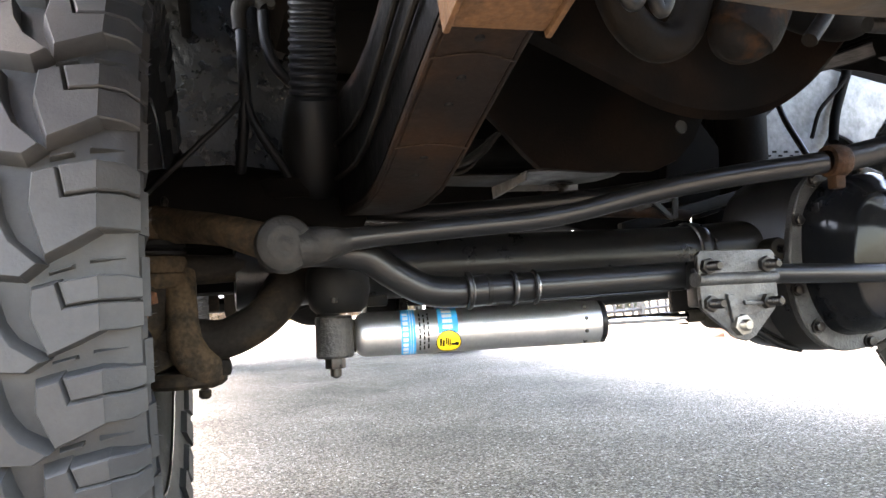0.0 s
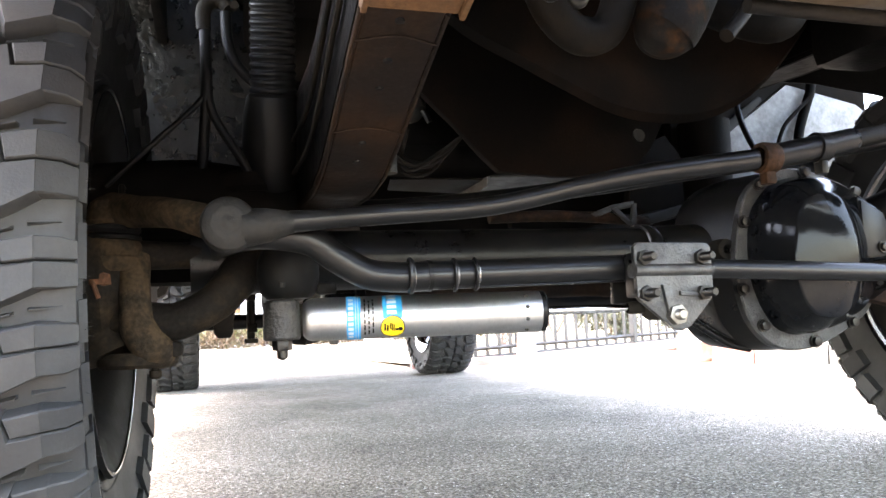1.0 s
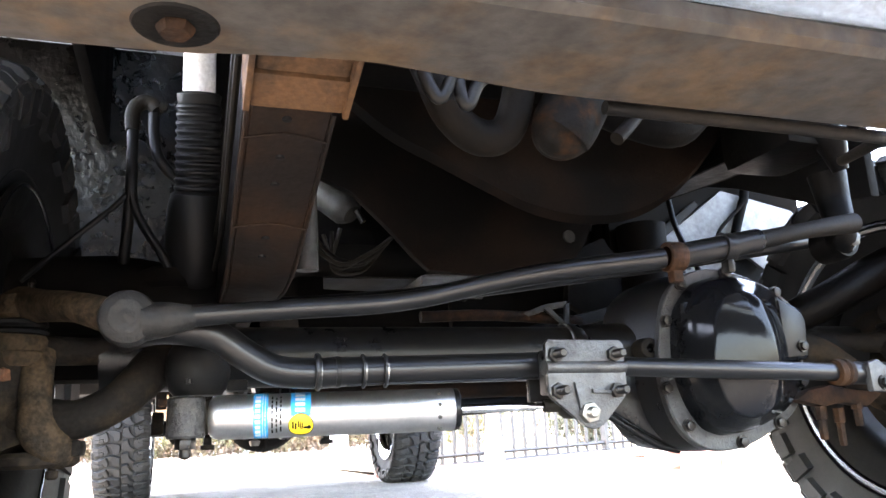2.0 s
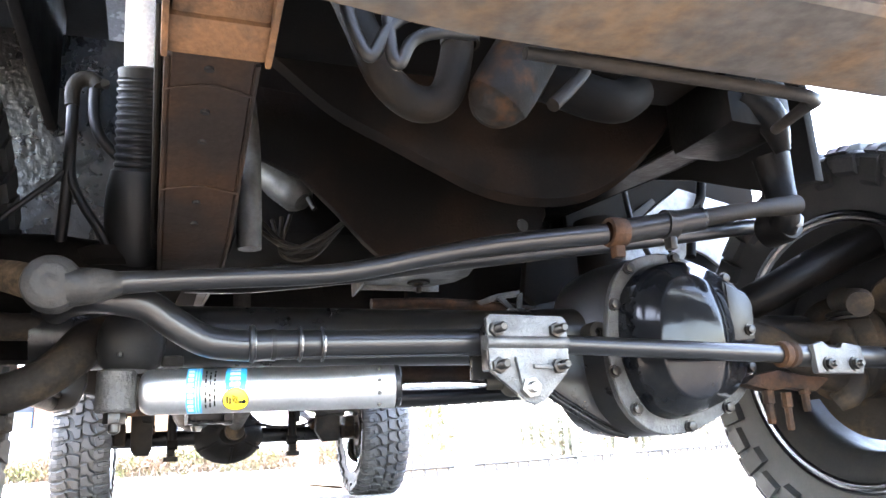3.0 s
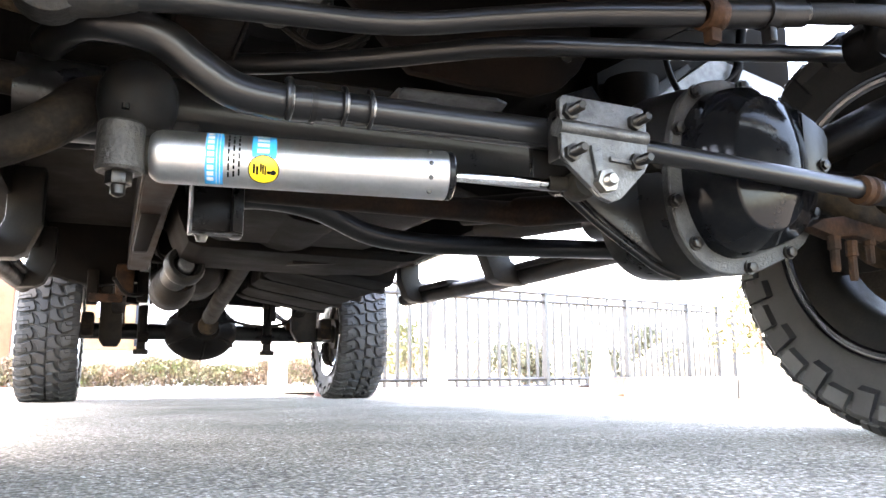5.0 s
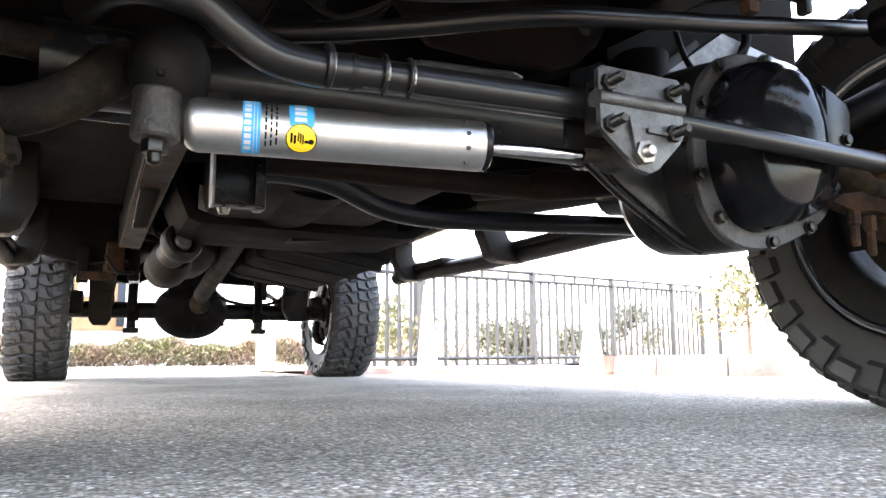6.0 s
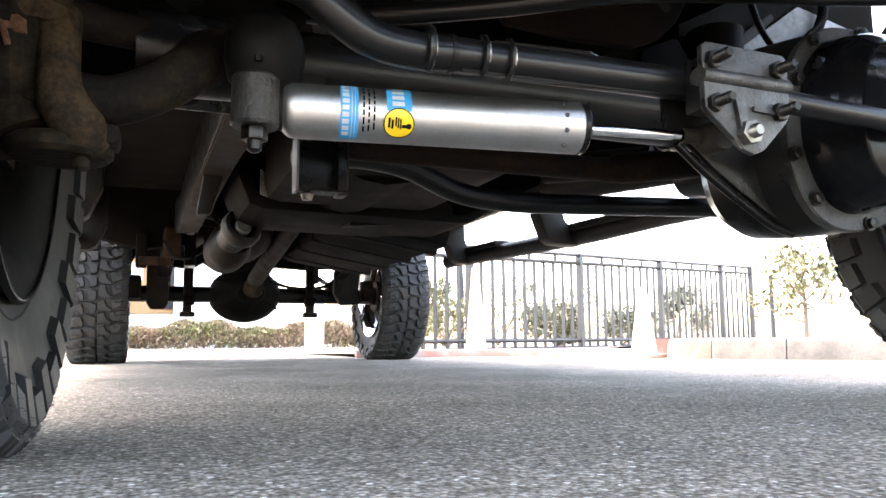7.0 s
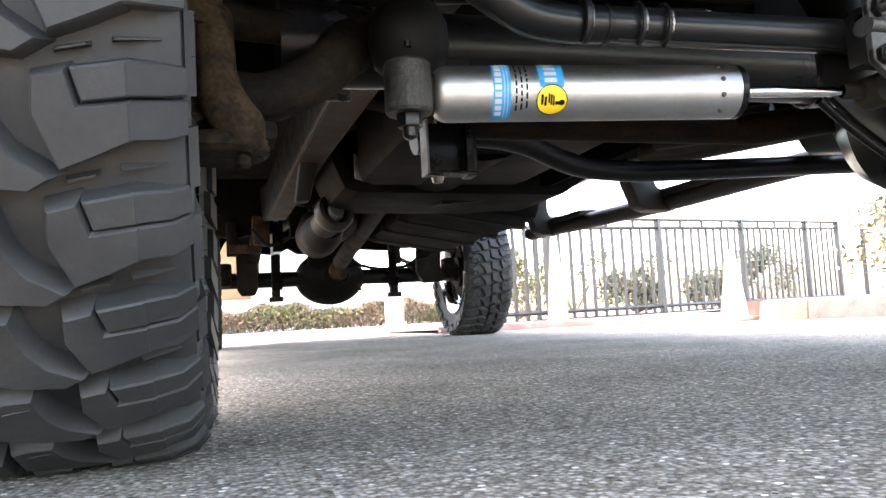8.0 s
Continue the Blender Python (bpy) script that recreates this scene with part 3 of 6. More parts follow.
part("rod_end", join([lathe([(0.0, -0.016), (0.017, -0.016), (0.019, -0.012), (0.019, 0.012), (0.017, 0.016), (0.0, 0.016)], "y", (DB.x, DB.y, DB.z), 28),
                      damper_lathe([(0.0075, 0.487), (0.009, 0.490), (0.009, 0.51)], 16)]), tan_metal, damper, "rod end eye with rubber bush")
part("end_eye", lathe([(0, -0.027), (0.0225, -0.027), (0.0245, -0.024), (0.0242, -0.018), (0.0238, 0.020), (0.0238, 0.023), (0.0215, 0.026), (0, 0.026)], "z", EYE, 32), pitted, damper, "pitted grey eye sleeve")
part("eye_bolt", join([prism(hexagon(0.0135), 0.014, Matrix.Translation(EYE + Vector((0, 0, -0.0405))), 0.001),
                       lathe([(0, -0.054), (0.005, -0.052), (0.0075, -0.050), (0.0075, -0.036), (0, -0.036)], "z", EYE, 16)]), bolt_steel, damper)


def damper_patch(d0, d1, a0, a1, lift=0.0004, steps=16):
    bm = bmesh.new()
    rows = []
    for i in range(steps + 1):
        a = a0 + (a1 - a0) * i / steps
        rows.append([bm.verts.new(on_damper(d, DR + lift, a)) for d in (d0, (d0 + d1) / 2, d1)])
    for r, s in zip(rows, rows[1:]):
        for k in range(2):
            bm.faces.new((r[k], r[k + 1], s[k + 1], s[k]))
    return bm


def damper_disc(d, a, rad, lift=0.0007, segs=28, rings=3):
    bm = bmesh.new()
    mid = bm.verts.new(on_damper(d, DR + lift, a))
    last = None
    for q in range(1, rings + 1):
        r = rad * q / rings
        ring = [bm.verts.new(on_damper(d + r * math.cos(b), DR + lift, a + math.degrees(r * math.sin(b) / DR))) for b in (2 * math.pi * k / segs for k in range(segs))]
        for k in range(segs):
            l = (k + 1) % segs
            if last is None:
                bm.faces.new((mid, ring[k], ring[l]))
            else:
                bm.faces.new((last[k], ring[k], ring[l], last[l]))
        last = ring
    return bm


part("blue_band", damper_patch(0.0885, 0.1070, -78, 150, steps=36), blue_label, damper, "blue label band")
for k in range(9):
    part("band_bar", damper_patch(0.0905, 0.0975, -64 + 14 * k, -64 + 14 * k + 10, 0.0007, 4), white_label, damper, "pale unreadable bar on the band")
for d in (0.1000, 0.1033):
    part("band_line", damper_patch(d, d + 0.0007, -78, 150, 0.0007, 24), white_label, damper)
rnd = random.Random(11)
rows = []
for d in (0.1115, 0.1170, 0.1225):
    a = -52.0 + rnd.uniform(-4, 6)
    while a < 50:
        w = rnd.uniform(7, 16)
        rows.append(damper_patch(d, d + 0.0020, a, a + w, 0.0005, 3))
        a += w + 4
part("small_print", join(rows), black_ink, damper, "small black unreadable print")
part("blue_block", damper_patch(0.1365, 0.1625, -4, 150, steps=24), blue_label, damper, "blue label block")
for k in range(6):
    part("block_bar", damper_patch(0.1420, 0.1550, 6 + 15 * k, 6 + 15 * k + 10, 0.0007, 4), white_label, damper, "pale bar on the blue block")
BD, BA = 0.1495, -30.0  # centre of the round badge
part("yellow_disc", damper_disc(BD, BA, 0.0165, 0.0009), yellow_label, damper, "round yellow badge")
part("badge_ring", tube([on_damper(BD + 0.0158 * math.cos(b), DR + 0.0008, BA + math.degrees(0.0158 * math.sin(b) / DR)) for b in (2 * math.pi * k / 40 for k in range(41))], 0.0006, 6, curve=False), black_ink, damper)
part("badge_mark", join([damper_patch(BD + d0, BD + d1, BA + a0, BA + a1, 0.0013, 4) for d0, d1, a0, a1 in ((-0.0115, -0.0090, -8, 12), (-0.0080, -0.0055, -10, 8), (-0.0040, -0.0022, -4, 14), (-0.0015, 0.0002, -8, 12), (0.0010, 0.0026, -10, 10), (0.0034, 0.0090, -8, -1))]
                        + [damper_disc(BD + 0.0105, BA - 4, 0.0030, 0.0013, 16, 1)]), black_ink, damper, "dark shock-absorber mark")
for a in (-55, -20, 12, 45):
    part("dimple", lathe([(0, -0.0012), (0.0028, -0.0004), (0.0032, 0.001)], "y", on_damper(0.335, DR, a), 12), bolt_steel, damper)

# ---- tie rod
tie = part("tie_rod", join([
    tube([(-0.560, 1.47, 0.452), (-0.535, 1.42, 0.456), (-0.500, 1.400, 0.456), (-0.452, 1.396, 0.447), (-0.418, 1.396, 0.424), (-0.380, 1.396, 0.403), (-0.335, 1.396, 0.3975), (-0.300, 1.396, 0.3985)], [0.017, 0.019, 0.0195, 0.0195, 0.0195, 0.0195, 0.0195, 0.0195], 24, 6),
    tube([(-0.302, 1.396, 0.3985), (0.0, 1.394, 0.402)], 0.0188, 24, curve=False)]), satin_bar, truck, "satin black bent tie rod")
part("tie_rod_collar", tube([(-0.3035, 1.396, 0.3985), (-0.2975, 1.396, 0.3985)], 0.0205, 24, curve=False), black_paint, tie)
for x, w in ((-0.327, 0.0042), (-0.268, 0.0026), (-0.239, 0.0026)):
    arc = [(x, 1.396 - (0.0195 + (0.0052 if 0 < k < 12 else -0.003)) * math.cos(radians(-60 + 10 * k)), 0.3985 + 0.0235 * math.sin(radians(-60 + 10 * k))) for k in range(13)]
    tab = part("clamp_tab", tube(arc, w, 10, curve=False), satin_bar, tie)
    # thin bright strip along the front of the tab
    part("tab_edge", tube([Vector(p) + Vector((w * 0.6, -0.0016, 0)) for p in arc[3:9]], 0.0015, 8, curve=False), bright_edge, tab, "thin bright edge strip")
part("tie_rod_seam", tube([(-0.29, 1.388, 0.3815), (-0.12, 1.386, 0.3825), (-0.02, 1.386, 0.384)], 0.0018, 8, curve=False), satin_bar, tie)
shaft = part("tie_rod_shaft", tube([(0.0, 1.394, 0.400), (0.10, 1.392, 0.399), (0.525, 1.386, 0.381)], 0.0142, 20, curve=False), satin_bar, truck, "thin right half of the tie rod")
part("rusty_collar", lathe([(0.0142, -0.016), (0.021, -0.014), (0.022, -0.004), (0.019, 0.0), (0.022, 0.004), (0.021, 0.014), (0.0142, 0.016)], "x", (0.520, 1.386, 0.381), 24), rust, shaft, "rusty collar")
part("adjuster_sleeve", tube([(0.534, 1.386, 0.380), (0.74, 1.384, 0.374), (0.80, 1.43, 0.372)], 0.0185, 20), satin_bar, shaft)
part("sleeve_clamp", prism([(-0.050, -0.024), (0.048, -0.026), (0.054, -0.006), (0.050, 0.020), (0.012, 0.026), (0.004, 0.016), (-0.018, 0.018), (-0.030, 0.028), (-0.052, 0.022)], 0.014, facing(0.605, 1.374, 0.372), 0.004), cast_steel, shaft, "bare metal sleeve clamp")
for x in (0.578, 0.634):
    part("clamp_bolt", bolt(x, 1.360, 0.362, 0.0095, 0.008, 0.009, 0.0055), bolt_steel, shaft)

# ---- clamp plate that ties the damper to the tie rod
plate_outline = [(-0.061, 0.040), (-0.055, 0.046), (0.054, 0.044), (0.060, 0.038), (0.060, -0.026), (0.054, -0.036), (0.020, -0.070), (0.006, -0.076), (-0.008, -0.072), (-0.047, -0.040), (-0.059, -0.028)]
PX, PY, PZ = 0.034, 1.350, 0.3868
plate = part("damper_clamp_plate", prism(plate_outline, 0.009, facing(PX, PY, PZ), 0.002), cast_steel, truck, "cast grey clamp plate with four studs")
part("plate_saddle", tube([(PX - 0.0612, PY - 0.001, PZ + 0.0082), (PX + 0.0605, PY - 0.001, PZ + 0.0070)], 0.0135, 20, curve=False, flat=0.75), cast_steel, plate)
part("plate_gusset", prism([(-0.024, -0.012), (-0.010, -0.014), (-0.006, -0.058), (-0.016, -0.056)], 0.007, facing(PX, PY - 0.0085, PZ), 0.002), cast_steel, plate)
part("plate_rib", prism([(0.004, -0.022), (0.050, -0.026), (0.050, -0.030), (0.004, -0.028)], 0.005, facing(PX, PY - 0.0085, PZ), 0.0012), cast_steel, plate)
rnd = random.Random(5)
for k in range(15):
    if k not in (3, 12):
        part("cast_mark", box((PX - 0.032 + 0.0075 * (k % 9) + 0.002 * rnd.random(), PY - 0.0050, PZ + 0.0375 - 0.0085 * (k // 9)), (0.0040, 0.0020, 0.0046)), flange_paint, plate, "raised unreadable casting mark")
for x, z in ((-0.048, 0.0250), (0.042, 0.0240), (-0.047, -0.0235), (0.042, -0.0250)):
    part("stud", bolt(PX + x, PY - 0.0045, PZ + z, 0.0110, 0.010, 0.022, 0.0064, True, rnd.random()), bolt_steel, plate)
part("damper_nut", bolt(PX - 0.005, PY - 0.0045, PZ - 0.0535, 0.0145, 0.014, 0.010, 0.0078, True, 0.2), zinc, plate, "bright zinc damper nut")
part("u_bolt_back", box((PX, 1.420, PZ), (0.11, 0.010, 0.07), 0.003), black_paint, plate)
part("plate_block", box((PX, PY + 0.016, PZ + 0.003), (0.112, 0.026, 0.062), 0.004), black_paint, plate)

# ---- drag link
drag = part("drag_link", join([
    tube([(-0.520, 1.352, 0.461), (-0.44, 1.352, 0.468), (-0.34, 1.350, 0.4745), (-0.255, 1.348, 0.480), (-0.19, 1.344, 0.489), (-0.10, 1.335, 0.508), (0.0, 1.318, 0.524), (0.14, 1.290, 0.538)], [0.0145, 0.0125, 0.0125, 0.0125, 0.0125, 0.0130, 0.0140, 0.0145], 22, 6)]), satin_bar, truck, "satin black bent drag link")
part("drag_link_ball", join([lathe([(0, -0.020), (0.023, -0.0190), (0.0305, -0.014), (0.0325, -0.006), (0.0325, 0.014), (0.026, 0.020), (0, 0.022)], "y", (-0.552, 1.355, 0.462), 36),
                             lathe([(0.0, -0.0207), (0.006, -0.0206), (0.0075, -0.0198), (0.012, -0.0198), (0.014, -0.0202), (0.0195, -0.0200), (0.0215, -0.0190)], "y", (-0.552, 1.355, 0.462), 32)]), ball_dust, drag, "dusty ball joint housing")
part("ball_neck", tube([(-0.535, 1.354, 0.458), (-0.505, 1.352, 0.461), (-0.478, 1.352, 0.464)], [0.023, 0.0200, 0.0135], 22), ball_dust, drag)
part("rusty_clamp", join([lathe([(0.0145, -0.013), (0.020, -0.013), (0.0215, -0.009), (0.0215, 0.009), (0.020, 0.013), (0.0145, 0.013)], "x", (0.155, 1.287, 0.5395), 26),
                          box((0.155, 1.287, 0.516), (0.016, 0.016, 0.026), 0.003)]), rust, drag, "rusty sleeve clamp")
part("drag_sleeve", tube([(0.165, 1.285, 0.541), (0.30, 1.283, 0.5675)], 0.0175, 22, curve=False), black_paint, drag)
part("second_clamp", join([lathe([(0.0165, -0.009), (0.021, -0.009), (0.021, 0.009), (0.0165, 0.009)], "x", (0.243, 1.284, 0.5555), 24), box((0.243, 1.284, 0.531), (0.012, 0.016, 0.026), 0.003)]), black_paint, drag)
part("drag_link_end", tube([(0.30, 1.283, 0.5675), (0.40, 1.285, 0.588), (0.50, 1.295, 0.606)], [0.0135, 0.0125, 0.016], 18), dusty_black, drag)
part("pitman_arm", join([tube([(0.50, 1.33, 0.700), (0.505, 1.33, 0.655), (0.500, 1.32, 0.600), (0.508, 1.340, 0.583)], [0.030, 0.026, 0.022, 0.026], 20), lathe([(0, -0.03), (0.026, -0.028), (0.030, -0.016), (0.030, 0.02), (0, 0.02)], "y", (0.511, 1.352, 0.586), 28)]), shade_black, truck, "dusty steering pitman arm")
part("pitman_bolt", bolt(0.511, 1.322, 0.587, 0.015, 0.012), bolt_steel, bpy.data.objects["pitman_arm"])
part("track_bar", tube([(-0.46, 1.66, 0.535), (-0.34, 1.60, 0.520), (-0.20, 1.52, 0.518), (-0.045, 1.43, 0.524), (0.126, 1.42, 0.547), (0.262, 1.42, 0.566), (0.551, 1.42, 0.612)], [0.014, 0.014, 0.013, 0.013, 0.013, 0.0125, 0.013], 18), satin_bar, truck, "slim black track bar")

# ---- front axle
AY, AZ = 1.605, 0.440
axle = part("front_axle", tube([(-0.60, AY, AZ), (-0.45, AY, AZ), (0.30, AY, AZ), (0.50, AY, AZ), (0.78, AY, AZ)], [0.050, 0.046, 0.046, 0.046, 0.046], 28, curve=False), black_paint, truck, "black front axle tube")
FL = [(-0.153, 0.000), (-0.143, 0.050), (-0.126, 0.106), (-0.084, 0.142), (-0.024, 0.155), (0.036, 0.143), (0.100, 0.119), (0.146, 0.088), (0.156, 0.044), (0.150, -0.016), (0.132, -0.076), (0.113, -0.103), (0.071, -0.128), (0.002, -0.157), (-0.060, -0.162), (-0.103, -0.147), (-0.136, -0.109), (-0.151, -0.056)]
COVER_BOLTS = [(-0.133, 0.058), (-0.146, -0.054), (-0.111, -0.116), (-0.009, -0.147), (0.074, -0.118), (0.142, 0.050), (0.134, -0.050), (-0.096, 0.122), (0.104, 0.110), (0.000, 0.144)]
CX, CY, CZ = 0.415, 1.510, 0.424


def ring_loft(levels, cx, cz, outline=None, rounds=1):
    """Loft outlines, (scale x, scale z, shift x, shift z, y), closing the last one."""
    bm = bmesh.new()
    rings = []
    base = []
    outline = outline or FL
    n = len(outline)
    for i in range(n):
        base += [Vector(outline[i]) * (1 - t) + Vector(outline[(i + 1) % n]) * t for t in (0, 0.25, 0.5, 0.75)]
    m = len(base)
    base = [(base[i - 2] + base[i - 1] * 2 + base[i] * 3 + base[(i + 1) % m] * 2 + base[(i + 2) % m]) / 9 for i in range(m)]
    for sx, sz, dx, dz, y in levels:
        rings.append([bm.verts.new((cx + dx + p.x * sx, y, cz + dz + p.y * sz)) for p in base])
    for r, s in zip(rings, rings[1:]):
        for k in range(m):
            l = (k + 1) % m
            bm.faces.new((r[k], r[l], s[l], s[k]))
    bm.faces.new(rings[-1])
    bm.faces.new(rings[0])
    return bm


part("diff_housing", ring_loft([(0.98, 0.98, 0, 0, CY + 0.012), (1.0, 1.0, -0.012, 0, CY + 0.04), (1.02, 1.0, -0.030, 0, CY + 0.085), (0.99, 0.97, -0.04, 0, CY + 0.13), (0.78, 0.80, -0.02, 0, CY + 0.20), (0.45, 0.45, -0.01, 0.01, CY + 0.27), (0.40, 0.40, -0.01, 0.02, CY + 0.36)], CX, CZ), black_paint, axle, "black differential housing")
part("cover_flange", ring_loft([(1.0, 1.0, 0, 0, CY + 0.012), (1.0, 1.0, 0, 0, CY - 0.001), (0.985, 0.985, 0, 0, CY - 0.004)], CX, CZ), flange_paint, axle, "dusty bolt flange of the differential cover")
DOME = [(-0.119, 0.075), (-0.128, 0.016), (-0.128, -0.037), (-0.112, -0.085), (-0.086, -0.123), (-0.045, -0.136), (0.006, -0.127), (0.074, -0.101), (0.114, -0.057), (0.130, 0.025), (0.103, 0.099), (0.039, 0.128), (-0.012, 0.138), (-0.077, 0.122)]
FACE = [(-0.097, 0.054), (-0.105, 0.006), (-0.107, -0.039), (-0.097, -0.079), (-0.077, -0.102), (-0.047, -0.109), (-0.017, -0.102), (0.010, -0.079), (0.023, -0.049), (0.025, 0.006), (0.017, 0.054), (-0.003, 0.084), (-0.037, 0.096), (-0.075, 0.084)]


def dome_loft():
    """The cover between its foot outline and its raised front face."""
    bm = bmesh.new()
    rings = []
    for t, grow, y in ((-0.04, 1.0, -0.003), (0.0, 1.0, -0.008), (0.05, 1.0, -0.022), (0.12, 1.0, -0.038), (0.28, 1.0, -0.054), (0.60, 1.0, -0.069), (0.86, 1.0, -0.082), (0.94, 1.0, -0.0870), (0.98, 1.0, -0.0890), (1.0, 0.97, -0.0902), (1.0, 0.86, -0.0930), (1.0, 0.70, -0.0965), (1.0, 0.50, -0.0998), (1.0, 0.25, -0.1022), (1.0, 0.08, -0.1028)):
        pts = [Vector(a) * (1 - t) + Vector(b) * t for a, b in zip(DOME, FACE)]
        n = len(pts)
        fine = []
        for i in range(n):
            fine += [pts[i] * (1 - u) + pts[(i + 1) % n] * u for u in (0, 0.2, 0.4, 0.6, 0.8)]
        m = len(fine)
        for _ in range(3):
            fine = [(fine[i - 1] + fine[i] * 2 + fine[(i + 1) % m]) / 4 for i in range(m)]
        rings.append([bm.verts.new((CX + p.x * grow, CY + y, CZ + p.y * grow)) for p in fine])
    for r, q in zip(rings, rings[1:]):
        for k in range(len(r)):
            l = (k + 1) % len(r)
            bm.faces.new((r[k], r[l], q[l], q[k]))
    bm.faces.new(rings[-1])
    return bm


part("diff_cover", dome_loft(), gloss_black, axle, "glossy black differential cover", smooth=80)
pad_at = facing(CX + 0.070, CY - 0.032, CZ + 0.030)
part("cover_pad", prism([(-0.030, -0.050), (0.024, -0.046), (0.030, 0.020), (0.022, 0.038), (-0.030, 0.062)], 0.042, pad_at, 0.006), gloss_black, axle, "filler boss on the cover")
part("pad_face", prism([(-0.025, -0.044), (0.020, -0.040), (0.025, 0.018), (0.018, 0.033), (-0.025, 0.054)], 0.0445, pad_at, 0.0012), black_paint, axle, "raised face of the filler boss")
part("fill_plug", bolt(CX + 0.081, CY - 0.0765, CZ + 0.005, 0.008, 0.006), bolt_steel, axle)
part("cover_rib", prism([(-0.011, -0.060), (0.009, -0.066), (0.011, 0.055), (0.004, 0.068), (-0.010, 0.062)], 0.026, facing(CX - 0.106, CY - 0.010, CZ + 0.022), 0.006), gloss_black, axle)
for i, (px, pz) in enumerate(COVER_BOLTS):
    part("cover_bolt", bolt(CX + px, CY - 0.005, CZ + pz, 0.0088, 0.008, washer=True, spin=i * 0.4), bolt_steel, axle)
part("housing_web", prism([(-0.282, -0.036), (-0.241, -0.070), (-0.200, -0.097), (-0.153, -0.125), (-0.115, -0.145), (-0.082, -0.154), (-0.082, 0.016), (-0.282, -0.004)], 0.012, facing(CX, CY + 0.062, CZ), 0.003), black_paint, axle)
part("housing_rib", tube([(0.118, 1.57, 0.386), (0.161, 1.57, 0.353), (0.202, 1.57, 0.326), (0.249, 1.57, 0.298), (0.287, 1.57, 0.277), (0.325, 1.57, 0.267)], [0.006, 0.006, 0.006, 0.006, 0.006, 0.006], 12), black_paint, axle, "black diagonal rib below the axle tube")
part("tube_collar", lathe([(0.044, -0.012), (0.0505, -0.010), (0.052, 0.0), (0.0505, 0.010), (0.046, 0.016)], "x", (0.150, AY, AZ), 32), black_paint, axle, "welded collar on the axle tube")
part("collar_bead", lathe([(0.0500, -0.0015), (0.0530, 0.0), (0.0500, 0.0020)], "x", (0.136, AY, AZ), 32), bright_edge, axle, "bright weld bead")
part("tube_neck", tube([(0.165, AY, AZ), (0.300, AY, AZ)], [0.0485, 0.056], 28, curve=False), black_paint, axle)
part("vent_boss", lathe([(0.008, -0.02), (0.017, -0.02), (0.019, -0.015), (0.019, 0.01), (0.008, 0.01)], "y", (0.258, 1.54, 0.438), 20, close=True), dusty_black, axle)


# ---- knuckles and yokes at both ends of the front axle
def mirror(bm, s):
    if s < 0:
        return bm
    bmesh.ops.scale(bm, vec=(-1, 1, 1), verts=bm.verts)
    bmesh.ops.translate(bm, vec=(0.14, 0, 0), verts=bm.verts)
    return bm


